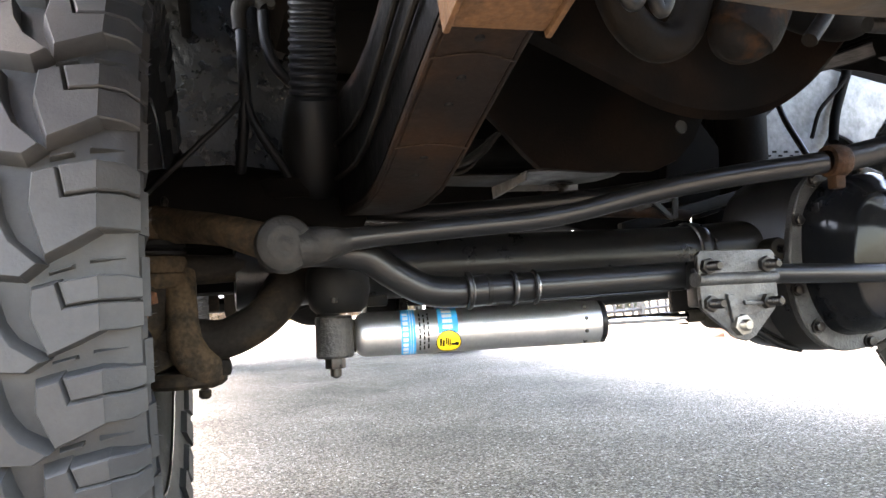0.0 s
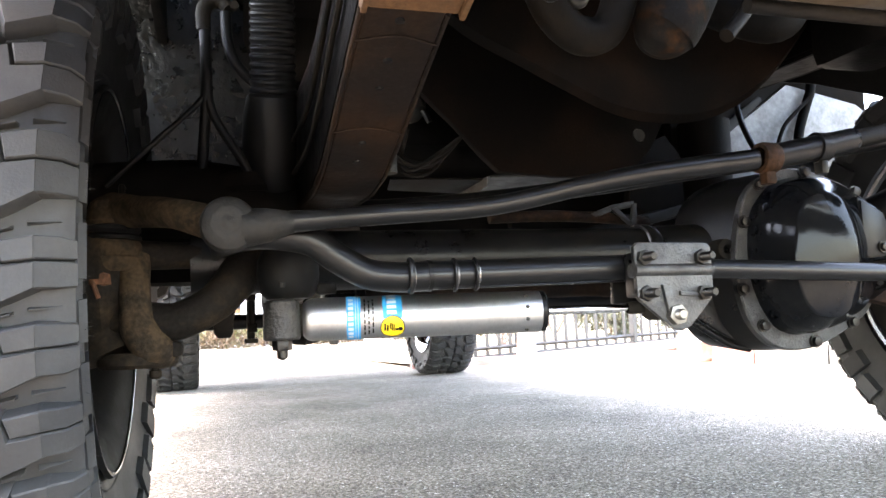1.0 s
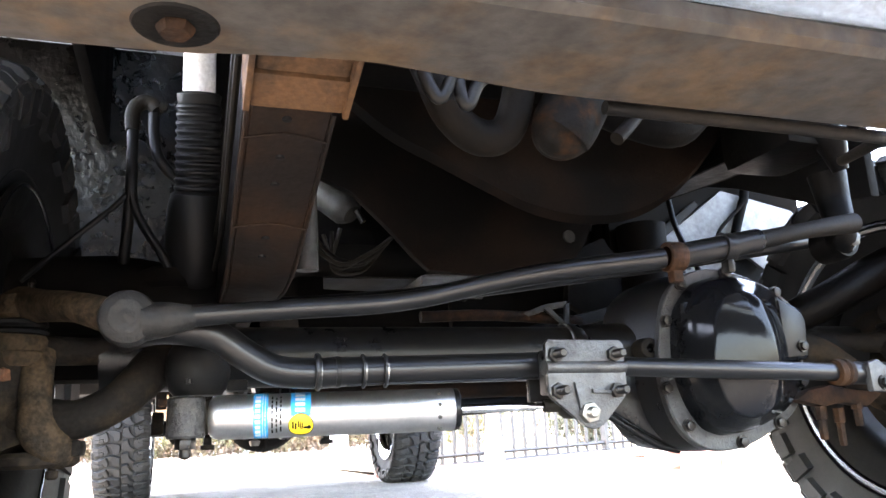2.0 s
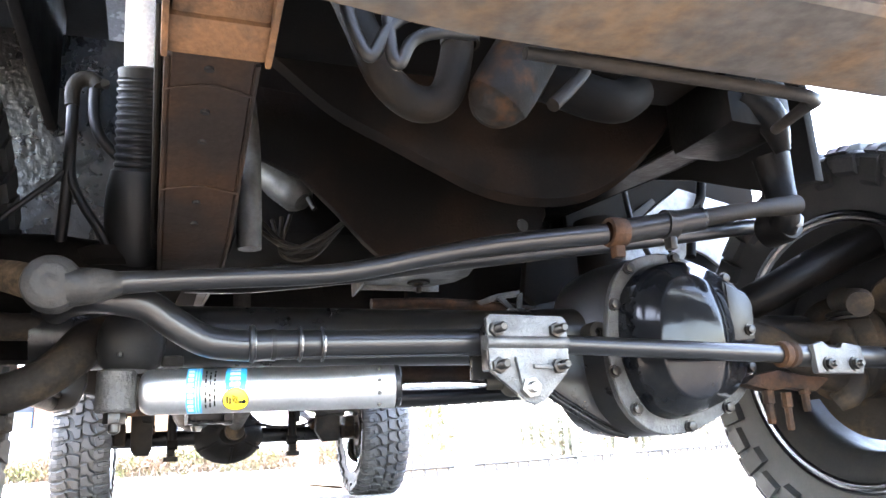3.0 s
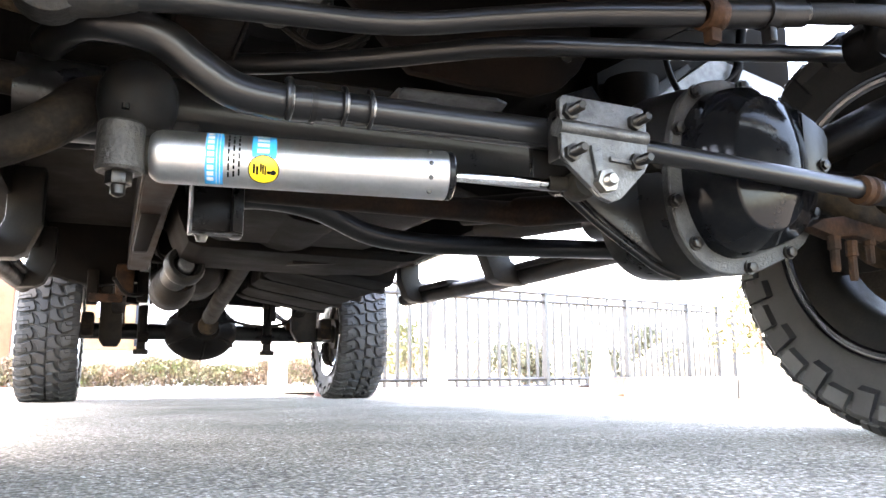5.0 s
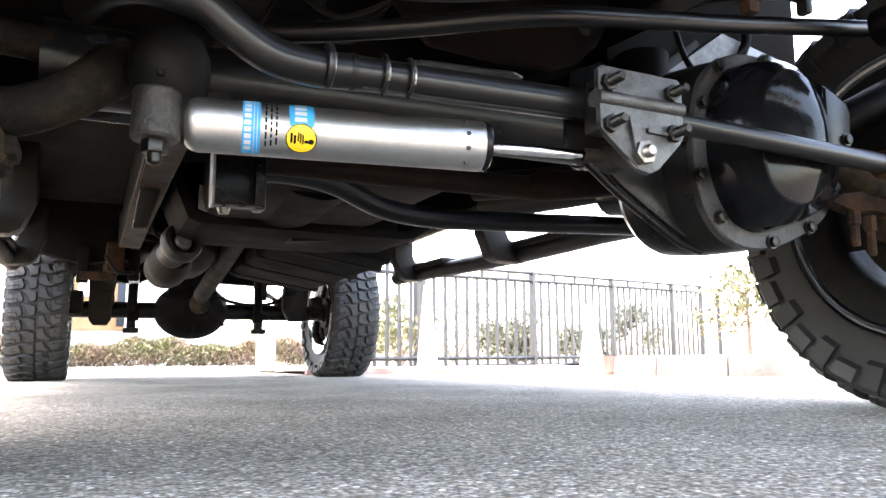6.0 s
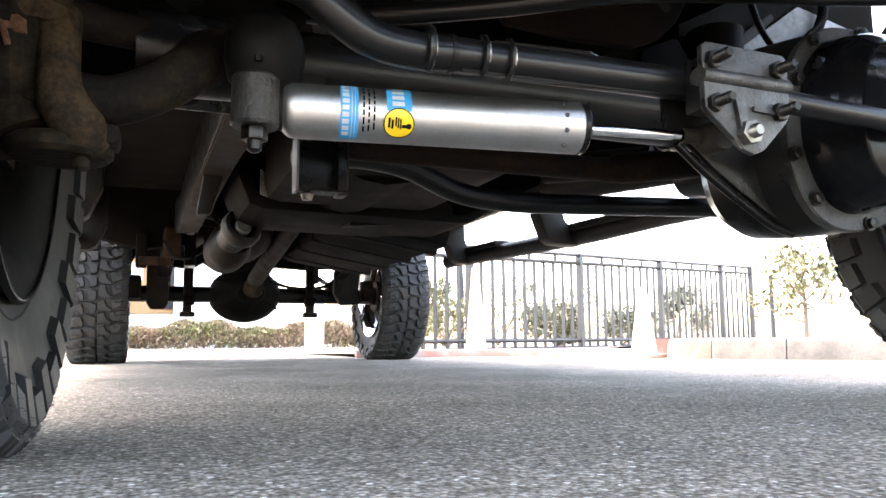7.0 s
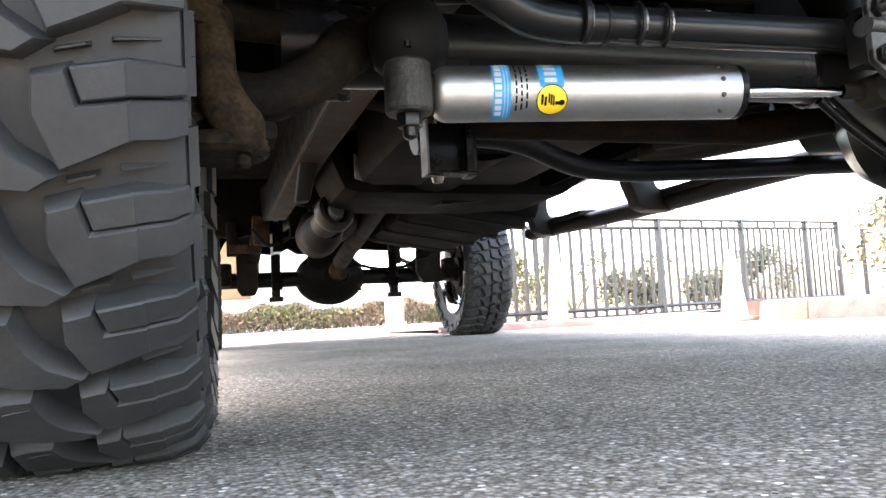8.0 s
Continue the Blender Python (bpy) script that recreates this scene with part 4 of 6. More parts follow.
for s in (-1, 1):
    yoke = part("axle_yoke", mirror(join([
        tube([(-0.47, 1.60, 0.440), (-0.520, 1.575, 0.430), (-0.545, 1.545, 0.402), (-0.572, 1.530, 0.376), (-0.618, 1.530, 0.355), (-0.662, 1.540, 0.357), (-0.690, 1.55, 0.360)], [0.044, 0.034, 0.029, 0.027, 0.027, 0.029, 0.03], 22, flat=0.95),
        tube([(-0.50, 1.60, 0.455), (-0.56, 1.585, 0.452), (-0.62, 1.57, 0.448), (-0.69, 1.548, 0.449)], [0.036, 0.022, 0.021, 0.024], 16, flat=0.9)]), s), cast_iron, truck, "dark cast axle yoke")
    if s < 0:
        part("yoke_eye", mirror(lathe([(0, -0.022), (0.034, -0.022), (0.039, -0.016), (0.040, -0.004), (0.0375, -0.002), (0.0375, 0.012), (0.034, 0.019), (0, 0.020)], "z", (-0.698, 1.538, 0.446), 30), s), mud_iron, yoke, "mud-tanned yoke eye")
    if s < 0:
        part("castle_nut", mirror(lathe([(0, 0), (0.012, 0.0), (0.019, 0.003), (0.019, 0.016), (0.013, 0.020), (0.0, 0.020)], "z", (-0.712, 1.512, 0.403), 6), s), rust_nut, yoke, "rusty castle nut")
    if s < 0:
        part("nut_pin", mirror(tube([(-0.718, 1.492, 0.410), (-0.714, 1.488, 0.402), (-0.710, 1.492, 0.388)], 0.003, 8), s), rust_nut, yoke)
    # The right knuckle takes darker iron: its shade is put into the colour.
    knuckle = part("steering_knuckle", mirror(join([
        tube([(-0.676, 1.540, 0.440), (-0.670, 1.525, 0.408), (-0.668, 1.518, 0.375), (-0.662, 1.515, 0.345), (-0.646, 1.522, 0.322), (-0.630, 1.537, 0.308)], [0.026, 0.020, 0.020, 0.025, 0.026, 0.018], 22, flat=0.9),
        tube([(-0.698, 1.545, 0.508), (-0.66, 1.50, 0.500), (-0.615, 1.43, 0.487), (-0.566, 1.390, 0.468)], [0.026, 0.021, 0.019, 0.022], 20)]), s), mud_iron if s < 0 else cast_iron, truck, "muddy cast steering knuckle")
    if s < 0:
        part("knuckle_web", mirror(tube([(-0.712, 1.585, 0.425), (-0.710, 1.575, 0.385), (-0.706, 1.565, 0.345), (-0.694, 1.560, 0.315)], [0.034, 0.036, 0.040, 0.046], 20), s), cast_iron, knuckle, "dark inner web of the knuckle")
    if s < 0:
        part("knuckle_boss", mirror(lathe([(0, 0), (0.031, 0), (0.035, 0.006), (0.033, 0.020), (0.029, 0.032), (0.018, 0.040), (0, 0.042)], "z", (-0.698, 1.545, 0.487), 30), s), mud_iron, knuckle, "mud-caked upper ball joint boss")
    if s < 0:
        part("grease_nipple", mirror(lathe([(0, 0), (0.005, 0), (0.004, 0.008), (0.0055, 0.010), (0.003, 0.016), (0, 0.017)], "z", (-0.686, 1.535, 0.527), 10), s), bolt_steel, knuckle)
    if s < 0:
        part("lower_flange", mirror(join([lathe([(0, -0.014), (0.046, -0.014), (0.052, -0.009), (0.052, 0.000), (0.047, 0.006), (0, 0.008)], "z", (-0.668, 1.555, 0.309), 34),
                                          box((-0.640, 1.545, 0.318), (0.060, 0.055, 0.022), 0.008)]), s), cast_iron, knuckle)
    part("ball_joint_boot", mirror(lathe([(0.028, 0), (0.038, 0.001), (0.040, 0.005), (0.034, 0.009), (0.039, 0.013), (0.038, 0.018), (0.028, 0.021)], "z", (-0.701, 1.541, 0.466), 30), s), bracket_black, knuckle)
    if s < 0:
        part("knuckle_pin", mirror(lathe([(0, -0.022), (0.005, -0.022), (0.008, -0.019), (0.008, -0.011), (0.005, -0.010), (0.005, 0.0), (0, 0.0)], "z", (-0.645, 1.53, 0.302), 14), s), cast_iron, knuckle)
    # Dark half disc added in each front wheel to hide the bright rim barrel.
    arc = [(0.215 * math.cos(radians(a)), 0.215 * math.sin(radians(a))) for a in range(-25, 206, 10)]
    part("dust_shield", prism(arc, 0.004, Matrix(((0, 0, 1, -0.745 if s < 0 else 0.945), (1, 0, 0, FRONT_Y), (0, 1, 0, 0.418), (0, 0, 0, 1)))), liner_dark, knuckle, "dark half disc added to hide the rim barrel")
    xh = -0.71 if s < 0 else 0.86
    part("hub", lathe([(0.0, 0.0), (0.105, 0.0), (0.105, 0.03), (0.09, 0.05), (0.06, 0.07), (0.0, 0.08)] if s < 0 else [(0.0, 0.0), (0.105, 0.0), (0.105, -0.03), (0.09, -0.05), (0.06, -0.07), (0.0, -0.08)], "x", (xh - 0.03 * s * -1, FRONT_Y, 0.418), 32), cast_iron, knuckle)
    xc = -0.775 if s < 0 else 0.92
    part("caliper", join([lathe([(0, -0.05), (0.030, -0.048), (0.042, -0.035), (0.044, 0.03), (0.034, 0.045), (0, 0.048)], "x", (xc, 1.475, 0.50), 18), box((xc, 1.50, 0.47), (0.05, 0.06, 0.14), 0.018)]), cast_iron, knuckle, "mud-caked brake caliper")
# ball stud and black dome that carries the damper eye
part("damper_bracket", join([lathe([(0, 0.082), (0.020, 0.080), (0.034, 0.070), (0.042, 0.052), (0.043, 0.030), (0.038, 0.008), (0.030, 0.0), (0.0, -0.001)], "z", (DA.x + 0.014, DA.y + 0.022, DA.z + 0.030), 32),
                             tube([(DA.x + 0.014, DA.y + 0.03, DA.z + 0.075), (DA.x + 0.02, DA.y + 0.07, DA.z + 0.088), (DA.x + 0.03, DA.y + 0.11, DA.z + 0.095)], [0.034, 0.038, 0.044], 20),
                             box((DA.x + 0.066, DA.y + 0.030, DA.z + 0.043), (0.030, 0.026, 0.016), 0.005)]), bracket_black, truck, "black domed bracket that carries the damper eye")
part("zerk_pin", lathe([(0, 0), (0.004, 0), (0.004, 0.006), (0, 0.007)], "z", (DA.x + 0.002, DA.y - 0.020, DA.z + 0.044), 8), bolt_steel, bpy.data.objects["damper_bracket"])

# ---- frame rails, cross members
RAIL = [(0.96, 0.648), (1.08, 0.616), (1.145, 0.594), (1.205, 0.574), (1.305, 0.540), (1.37, 0.522), (1.45, 0.514), (1.60, 0.520), (2.2, 0.575), (2.9, 0.60), (4.4, 0.62), (5.0, 0.70), (5.6, 0.78), (6.3, 0.72), (6.7, 0.70)]


def rail(xc, lift=0.0):
    """Closed box section that follows the underside line."""
    bm = bmesh.new()
    w, h = 0.042, 0.18
    rings = []
    for y, z in RAIL:
        c = 0.006
        rings.append([bm.verts.new((xc + a, y, z + b + lift)) for a, b in ((-w, c), (-w + c, 0), (w - c, 0), (w, c), (w, h), (-w, h))])
    for r, q in zip(rings, rings[1:]):
        for k in range(6):
            l = (k + 1) % 6
            bm.faces.new((r[k], r[l], q[l], q[k]))
    bm.faces.new(rings[0])
    bm.faces.new(rings[-1])
    return bm


for xc, up in ((-0.400, 0.0), (0.485, 0.26)):
    # Right rail is black instead of dirty brown, its shade put into the colour.
    fr = part("frame_rail", rail(xc, up), rail_paint if xc < 0 else shade_black, truck, "brown dirty boxed frame rail")
    # Dark strips over both sides give the rail its shade as colour.
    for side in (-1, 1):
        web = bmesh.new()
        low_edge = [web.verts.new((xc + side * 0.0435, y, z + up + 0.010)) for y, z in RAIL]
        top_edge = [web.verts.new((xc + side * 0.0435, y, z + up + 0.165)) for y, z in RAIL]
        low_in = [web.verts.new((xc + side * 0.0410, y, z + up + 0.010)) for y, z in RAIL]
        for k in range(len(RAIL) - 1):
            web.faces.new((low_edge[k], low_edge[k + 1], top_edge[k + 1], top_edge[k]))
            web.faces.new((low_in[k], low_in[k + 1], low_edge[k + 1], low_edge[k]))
        part("rail_web", web, shade_black, fr, "rail side darkened with shade")
    part("rail_cap", join([box((xc + 0.003, 1.045, 0.632 + up), (0.090, 0.045, 0.034), 0.006, (-17, 0, 0)), box((xc + 0.003, 0.990, 0.662 + up), (0.084, 0.090, 0.040), 0.006, (-24, 0, 0)), box((xc - 0.043, 1.03, 0.650 + up), (0.006, 0.085, 0.070), 0.002, (-17, 0, 0)), box((xc + 0.047, 1.03, 0.650 + up), (0.006, 0.085, 0.070), 0.002, (-17, 0, 0))]), cap_rust, fr, "orange rusty steel bracket under the rail end")
    part("cap_bolt", join([lathe([(0, 0), (0.011, 0), (0.011, 0.006), (0, 0.007)], "z", (xc + 0.004, 0.995, 0.634 + up), 12)]), bolt_steel, fr)
    for y, z in ((1.090, 0.6125), (1.145, 0.594), (1.188, 0.580), (1.287, 0.5462), (1.328, 0.5335)):
        part("rail_hole", lathe([(0, -0.0016), (0.0045, -0.0012), (0.0055, 0.002)], "z", (xc - 0.003, y, z + up), 10), black_ink, fr)
    for side in (-1, 1):
        part("rail_flange", tube([(xc + side * 0.0405, y, z + up + 0.002) for y, z in RAIL[1:11]], 0.0028, 8, curve=False), rail_paint if xc < 0 else shade_black, fr)
    for y, z in ((1.118, 0.6025), (1.266, 0.5525)):
        part("rail_weld", tube([(xc - 0.041, y, z + up), (xc, y - 0.010, z + up + 0.003), (xc + 0.041, y, z + up)], 0.0014, 8), rail_paint, fr)

for dz in (0.055, 0.105):
    part("rail_line", tube([(-0.449, y, z + dz) for y, z in RAIL[1:8]], 0.0038, 8, curve=False), dusty_black, truck, "thin dusty line along the rail")
# arch-shaped engine cross member between the rails
arch_low = [(-0.36, 0.90), (-0.29, 0.845), (-0.20, 0.772), (-0.11, 0.728), (-0.03, 0.690), (0.04, 0.660), (0.11, 0.646), (0.19, 0.648), (0.26, 0.668), (0.33, 0.710), (0.40, 0.775), (0.47, 0.86)]


def sheet_between(low, y0, y1, top):
    """A dark casting: lower edge curve, from y0 to y1, closed up to the height top."""
    bm = bmesh.new()
    pts = smooth_path([(x, 0, z) for x, z in low], 5)
    a = [bm.verts.new((p.x, y0, p.z)) for p in pts]
    b = [bm.verts.new((p.x, y1, p.z + 0.07)) for p in pts]
    c = [bm.verts.new((p.x, y0 - 0.012, max(p.z + 0.012, p.z))) for p in pts]
    d = [bm.verts.new((p.x, y0 - 0.012, top)) for p in pts]
    e = [bm.verts.new((p.x, y1, top)) for p in pts]
    for k in range(len(pts) - 1):
        for r, q in ((a, b), (c, a), (d, c), (b, e)):
            bm.faces.new((r[k], r[k + 1], q[k + 1], q[k]))
    return bm


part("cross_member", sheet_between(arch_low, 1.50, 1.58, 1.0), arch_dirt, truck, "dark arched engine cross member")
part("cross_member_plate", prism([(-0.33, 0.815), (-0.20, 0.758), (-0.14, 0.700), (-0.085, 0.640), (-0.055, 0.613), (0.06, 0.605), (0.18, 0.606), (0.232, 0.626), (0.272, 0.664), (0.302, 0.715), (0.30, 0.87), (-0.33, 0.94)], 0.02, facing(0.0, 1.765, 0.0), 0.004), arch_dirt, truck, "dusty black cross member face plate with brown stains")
# pale disc in place of the daylight seen through a hole
part("plate_hole", lathe([(0, -0.0225), (0.0125, -0.0225), (0.0135, -0.019)], "y", (0.2445, 1.7645, 0.690), 20), aluminised, bpy.data.objects["cross_member_plate"])
tray = part("skid_tray", join([prism([(-0.030, 1.852), (0.150, 1.836), (0.178, 1.850), (0.194, 1.923), (0.186, 1.985), (0.150, 2.035), (-0.042, 2.035)], 0.005, Matrix.Translation((0, 0, 0.624)), 0.0015),
                               prism([(-0.030, 0.612), (0.165, 0.612), (0.165, 0.632), (-0.030, 0.632)], 0.004, facing(0, 2.037, 0), 0.001)]), tray_alloy, truck, "pale alloy skid tray")
part("tray_fold", prism([(1.850, 0.626), (1.856, 0.608), (2.036, 0.596), (2.040, 0.626)], 0.005, Matrix(((0, 0, 1, -0.040), (1, 0, 0, 0), (0, 1, 0, 0), (0, 0, 0, 1))), 0.0015), tray_alloy, tray, "folded side of the tray")
part("tray_wing", prism([(-0.235, 1.870), (-0.046, 1.862), (-0.046, 2.02), (-0.215, 1.985)], 0.004, Matrix.Translation((0, 0, 0.620)), 0.001), dusty_black, tray, "dark wing of the tray")
part("skid_nut", join([prism(hexagon(0.011), 0.014, Matrix.Translation((0.100, 1.985, 0.613)), 0.002), lathe([(0, -0.010), (0.006, -0.009), (0.006, 0.002), (0, 0.002)], "z", (0.100, 1.985, 0.607), 12)]), tan_metal, tray)
# dark disc that paints the shadow ring round the nut
part("nut_washer", lathe([(0, 0.0), (0.024, 0.0), (0.026, 0.002), (0, 0.003)], "z", (0.100, 1.985, 0.6185), 20), dusty_black, tray)
part("brace_tube", tube([(-0.06, 1.80, 0.533), (0.06, 1.80, 0.537), (0.18, 1.80, 0.533), (0.285, 1.80, 0.524)], 0.011, 14), rust, truck, "rusty brown brace tube behind the axle")
part("y_bracket", join([prism([(-0.080, 0.008), (-0.030, 0.026), (0.018, 0.034), (0.018, 0.022), (-0.030, 0.014), (-0.070, 0.0)], 0.006, facing(0.232, 1.795, 0.532), 0.001),
                        prism([(-0.036, 0.016), (-0.024, 0.020), (0.006, -0.008), (0.012, 0.026), (0.022, 0.028), (0.018, -0.014), (0.002, -0.016)], 0.006, facing(0.232, 1.790, 0.532), 0.001)]), pale_tube, truck, "pale forked bracket on the brace tube")
part("heat_tube", tube([(-0.312, 1.57, 0.570), (-0.313, 1.57, 0.63), (-0.314, 1.58, 0.73), (-0.318, 1.62, 0.84)], [0.018, 0.0185, 0.0185, 0.0185], 20), pale_tube, truck, "light grey vertical tube beside the rail")
starter = part("starter_motor", tube([(-0.260, 1.93, 0.845), (-0.215, 1.89, 0.795), (-0.188, 1.865, 0.762), (-0.178, 1.855, 0.748)], [0.036, 0.037, 0.035, 0.020], 24, 4), pale_tube, truck, "dusty alloy motor body")
part("starter_stud", tube([(-0.172, 1.84, 0.752), (-0.160, 1.835, 0.728)], 0.006, 10, curve=False), bolt_steel, starter)
rnd = random.Random(21)
for k in range(5):
    y0 = 1.74 + 0.02 * k
    part("wire", tube([(-0.29 + 0.02 * k, y0, 0.66 + 0.012 * k), (-0.23, y0 - 0.02, 0.62 + rnd.uniform(-0.01, 0.02)), (-0.17, y0, 0.635 + rnd.uniform(-0.02, 0.02)), (-0.11, y0 + 0.03, 0.69)], 0.004, 8), dusty_black if k % 2 else tan_metal, truck, "thin loom wire")
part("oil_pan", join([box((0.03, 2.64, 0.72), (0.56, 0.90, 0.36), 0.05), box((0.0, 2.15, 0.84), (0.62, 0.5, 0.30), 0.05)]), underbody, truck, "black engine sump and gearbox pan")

# ---- front: bumper beam, pipes


def bumper_beam():
    """A pressed beam: its section swept along the back edge's plan line."""
    line = [(-0.92, 0.905), (-0.54, 0.898), (-0.46, 0.889), (-0.38, 0.880), (-0.33, 0.884), (-0.25, 0.896), (-0.16, 0.900), (0.20, 0.900), (0.92, 0.900)]
    bm = bmesh.new()
    rings = []
    for p in smooth_path([(x, y + 0.016, 0) for x, y in line], 4):
        front = 0.790
        section = ((p.y, 0.710), (p.y, 0.583), (p.y - 0.004, 0.577), (p.y - 0.020, 0.575), (front + 0.006, 0.575), (front, 0.581), (front, 0.710))
        rings.append([bm.verts.new((p.x, y, z)) for y, z in section])
    for r, q in zip(rings, rings[1:]):
        for k in range(len(r)):
            l = (k + 1) % len(r)
            bm.faces.new((r[k], r[l], q[l], q[k]))
    bm.faces.new(rings[0])
    bm.faces.new(rings[-1])
    return bm


bumper = part("front_bumper", bumper_beam(), bumper_rust, truck, "rusty inner bumper beam")
part("beam_hole", lathe([(0.0, 0.0), (0.010, 0.0), (0.014, -0.0016), (0.026, -0.0016), (0.029, 0.002)], "z", (-0.500, 0.868, 0.575), 28), dusty_black, bumper, "dark ringed hole in the beam")
part("beam_bolt", lathe([(0.0, -0.006), (0.010, -0.006), (0.012, -0.002), (0.012, 0.002)], "z", (-0.500, 0.868, 0.574), 6), rust, bumper)
part("bumper_lip", tube([(-0.16, 0.924, 0.576), (0.10, 0.925, 0.575), (0.17, 0.940, 0.581), (0.205, 0.985, 0.596), (0.236, 1.058, 0.605)], [0.006, 0.0065, 0.007, 0.007, 0.006], 12), dusty_black, bumper, "dark bent lip under the beam")
part("bumper_skin", prism([(0.743, 0.566), (0.753, 0.566), (0.753, 0.575), (0.718, 0.590), (0.693, 0.64), (0.683, 0.74), (0.693, 0.86), (0.728, 0.88), (0.768, 0.88), (0.768, 0.89), (0.718, 0.89), (0.680, 0.865), (0.670, 0.74), (0.680, 0.63), (0.708, 0.580)], 1.9, Matrix(((0, 0, 1, -0.875), (1, 0, 0, 0), (0, 1, 0, 0), (0, 0, 0, 1))), 0.004), chrome, bumper, "chromed outer bumper skin")
pipe = part("exhaust_crossover", tube([(-0.27, 1.17, 0.815), (-0.235, 1.17, 0.730), (-0.205, 1.18, 0.675), (-0.165, 1.19, 0.653), (-0.130, 1.19, 0.665), (-0.115, 1.18, 0.715), (-0.108, 1.17, 0.795)], [0.020, 0.020, 0.021, 0.022, 0.021, 0.020, 0.020], 22, 8), exhaust, truck, "grey curved pipe under the radiator")
part("canister", tube([(-0.0850, 1.17, 0.634), (-0.0838, 1.17, 0.6357), (-0.0812, 1.17, 0.640), (-0.0770, 1.171, 0.6465), (-0.070, 1.172, 0.657), (-0.058, 1.173, 0.675), (0.015, 1.20, 0.785)], [0.003, 0.013, 0.022, 0.030, 0.037, 0.041, 0.042], 28, 4), canister_steel, truck, "rust-spotted canister end", smooth=80)
part("drain_tube", tube([(-0.018, 1.13, 0.640), (0.018, 1.14, 0.675), (0.045, 1.15, 0.710), (0.050, 1.16, 0.76)], 0.0085, 12), exhaust, truck, "thin bent drain tube")
part("cooler_line", tube([(-0.272, 1.10, 0.745), (-0.266, 1.10, 0.700), (-0.254, 1.10, 0.665), (-0.242, 1.10, 0.656), (-0.226, 1.10, 0.686), (-0.204, 1.10, 0.708), (-0.170, 1.11, 0.722)], 0.0072, 12), aluminised, truck, "bright bent cooler line")
part("cooler_line", tube([(-0.224, 1.10, 0.705), (-0.222, 1.10, 0.672), (-0.219, 1.10, 0.655), (-0.212, 1.10, 0.652), (-0.197, 1.10, 0.680), (-0.166, 1.10, 0.695), (-0.120, 1.11, 0.705)], 0.0072, 12), aluminised, truck, "bright bent cooler line")
part("hose_tail", tube([(-0.268, 1.11, 0.735), (-0.262, 1.12, 0.715)], 0.009, 10, curve=False), dusty_black, truck)
part("cooler_hose", tube([(0.04, 1.24, 0.735), (0.10, 1.23, 0.712), (0.15, 1.24, 0.716), (0.20, 1.27, 0.750)], 0.030, 20), underbody, truck, "thick black hose beside the canister")
part("pipe_clamp", lathe([(0.0205, -0.006), (0.024, -0.006), (0.024, 0.006), (0.0205, 0.006)], "z", (-0.111, 1.175, 0.735), 20, close=True), tan_metal, pipe)
part("radiator_shroud", box((0.0, 1.30, 0.93), (0.74, 0.20, 0.26), 0.02), underbody, truck, "black radiator shroud")
part("steering_box", join([box((0.42, 1.33, 0.78), (0.13, 0.16, 0.14), 0.03), tube([(0.40, 1.27, 0.77), (0.44, 1.26, 0.73), (0.46, 1.265, 0.68)], [0.035, 0.026, 0.012], 18)]), shade_black, truck, "dusty black steering box")

# ---- shock absorber beside the left rail, liners of the wheel wells
prof = [(0.024, -0.02), (0.036, -0.015), (0.042, 0.0), (0.0445, 0.03), (0.0445, 0.075), (0.042, 0.105), (0.037, 0.130)]
for k in range(11):
    zz = 0.135 + 0.0125 * k
    wide = 0.0335 - 0.0002 * k
    prof += [(wide - 0.0022, zz), (wide, zz + 0.0030), (wide, zz + 0.0062), (wide - 0.0026, zz + 0.0095)]
prof += [(0.030, 0.274), (0.031, 0.284), (0.024, 0.288), (0.0, 0.288)]
boot = part("shock_boot", lathe(prof, "z", (0, 0, 0), 40), hose_rubber, truck, "black ribbed shock boot")
boot.matrix_basis = pose(-0.474, 1.655, 0.575, 20, -1.0, 0) @ Matrix.Diagonal((1.08, 1.08, 1.0, 1))
tube_up = part("shock_tube", lathe([(0.0, 0.286), (0.0225, 0.286), (0.0225, 0.60), (0.0, 0.60)], "z", (0, 0, 0), 28), white_tube, boot, "white shock tube")
tube_up.matrix_parent_inverse = Matrix()
mount = part("shock_mount", lathe([(0.0, -0.10), (0.026, -0.10), (0.028, -0.02), (0.0, -0.015)], "z", (0, 0, 0), 20), underbody, boot)
mount.matrix_parent_inverse = Matrix()
part("spring_seat", join([tube([(-0.75, 1.70, 0.545), (-0.60, 1.71, 0.550), (-0.48, 1.68, 0.530), (-0.40, 1.66, 0.50)], [0.060, 0.066, 0.060, 0.050], 20),
                          box((-0.63, 1.72, 0.48), (0.22, 0.05, 0.13), 0.02), lathe([(0, -0.02), (0.060, -0.02), (0.066, -0.012), (0.066, 0.008), (0.050, 0.016), (0, 0.016)], "z", (-0.50, 1.68, 0.572), 26)]), underbody, truck, "black spring seat and axle end")
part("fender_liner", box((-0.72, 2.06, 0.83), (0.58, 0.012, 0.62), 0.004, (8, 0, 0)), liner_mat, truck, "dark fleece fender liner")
# same liner as on the left, its daylight painted in
part("fender_liner", prism([(0.685, 0.668), (0.78, 0.672), (0.86, 0.70), (0.90, 0.755), (0.95, 0.735), (1.00, 0.70), (1.04, 0.73), (1.10, 0.79), (1.146, 0.853), (1.11, 0.877), (0.886, 0.922), (0.691, 0.784)], 0.012, facing(0, 2.06, 0), 0.003), daylit_pale, truck, "fender liner board paled as if daylit, with a torn lower edge")
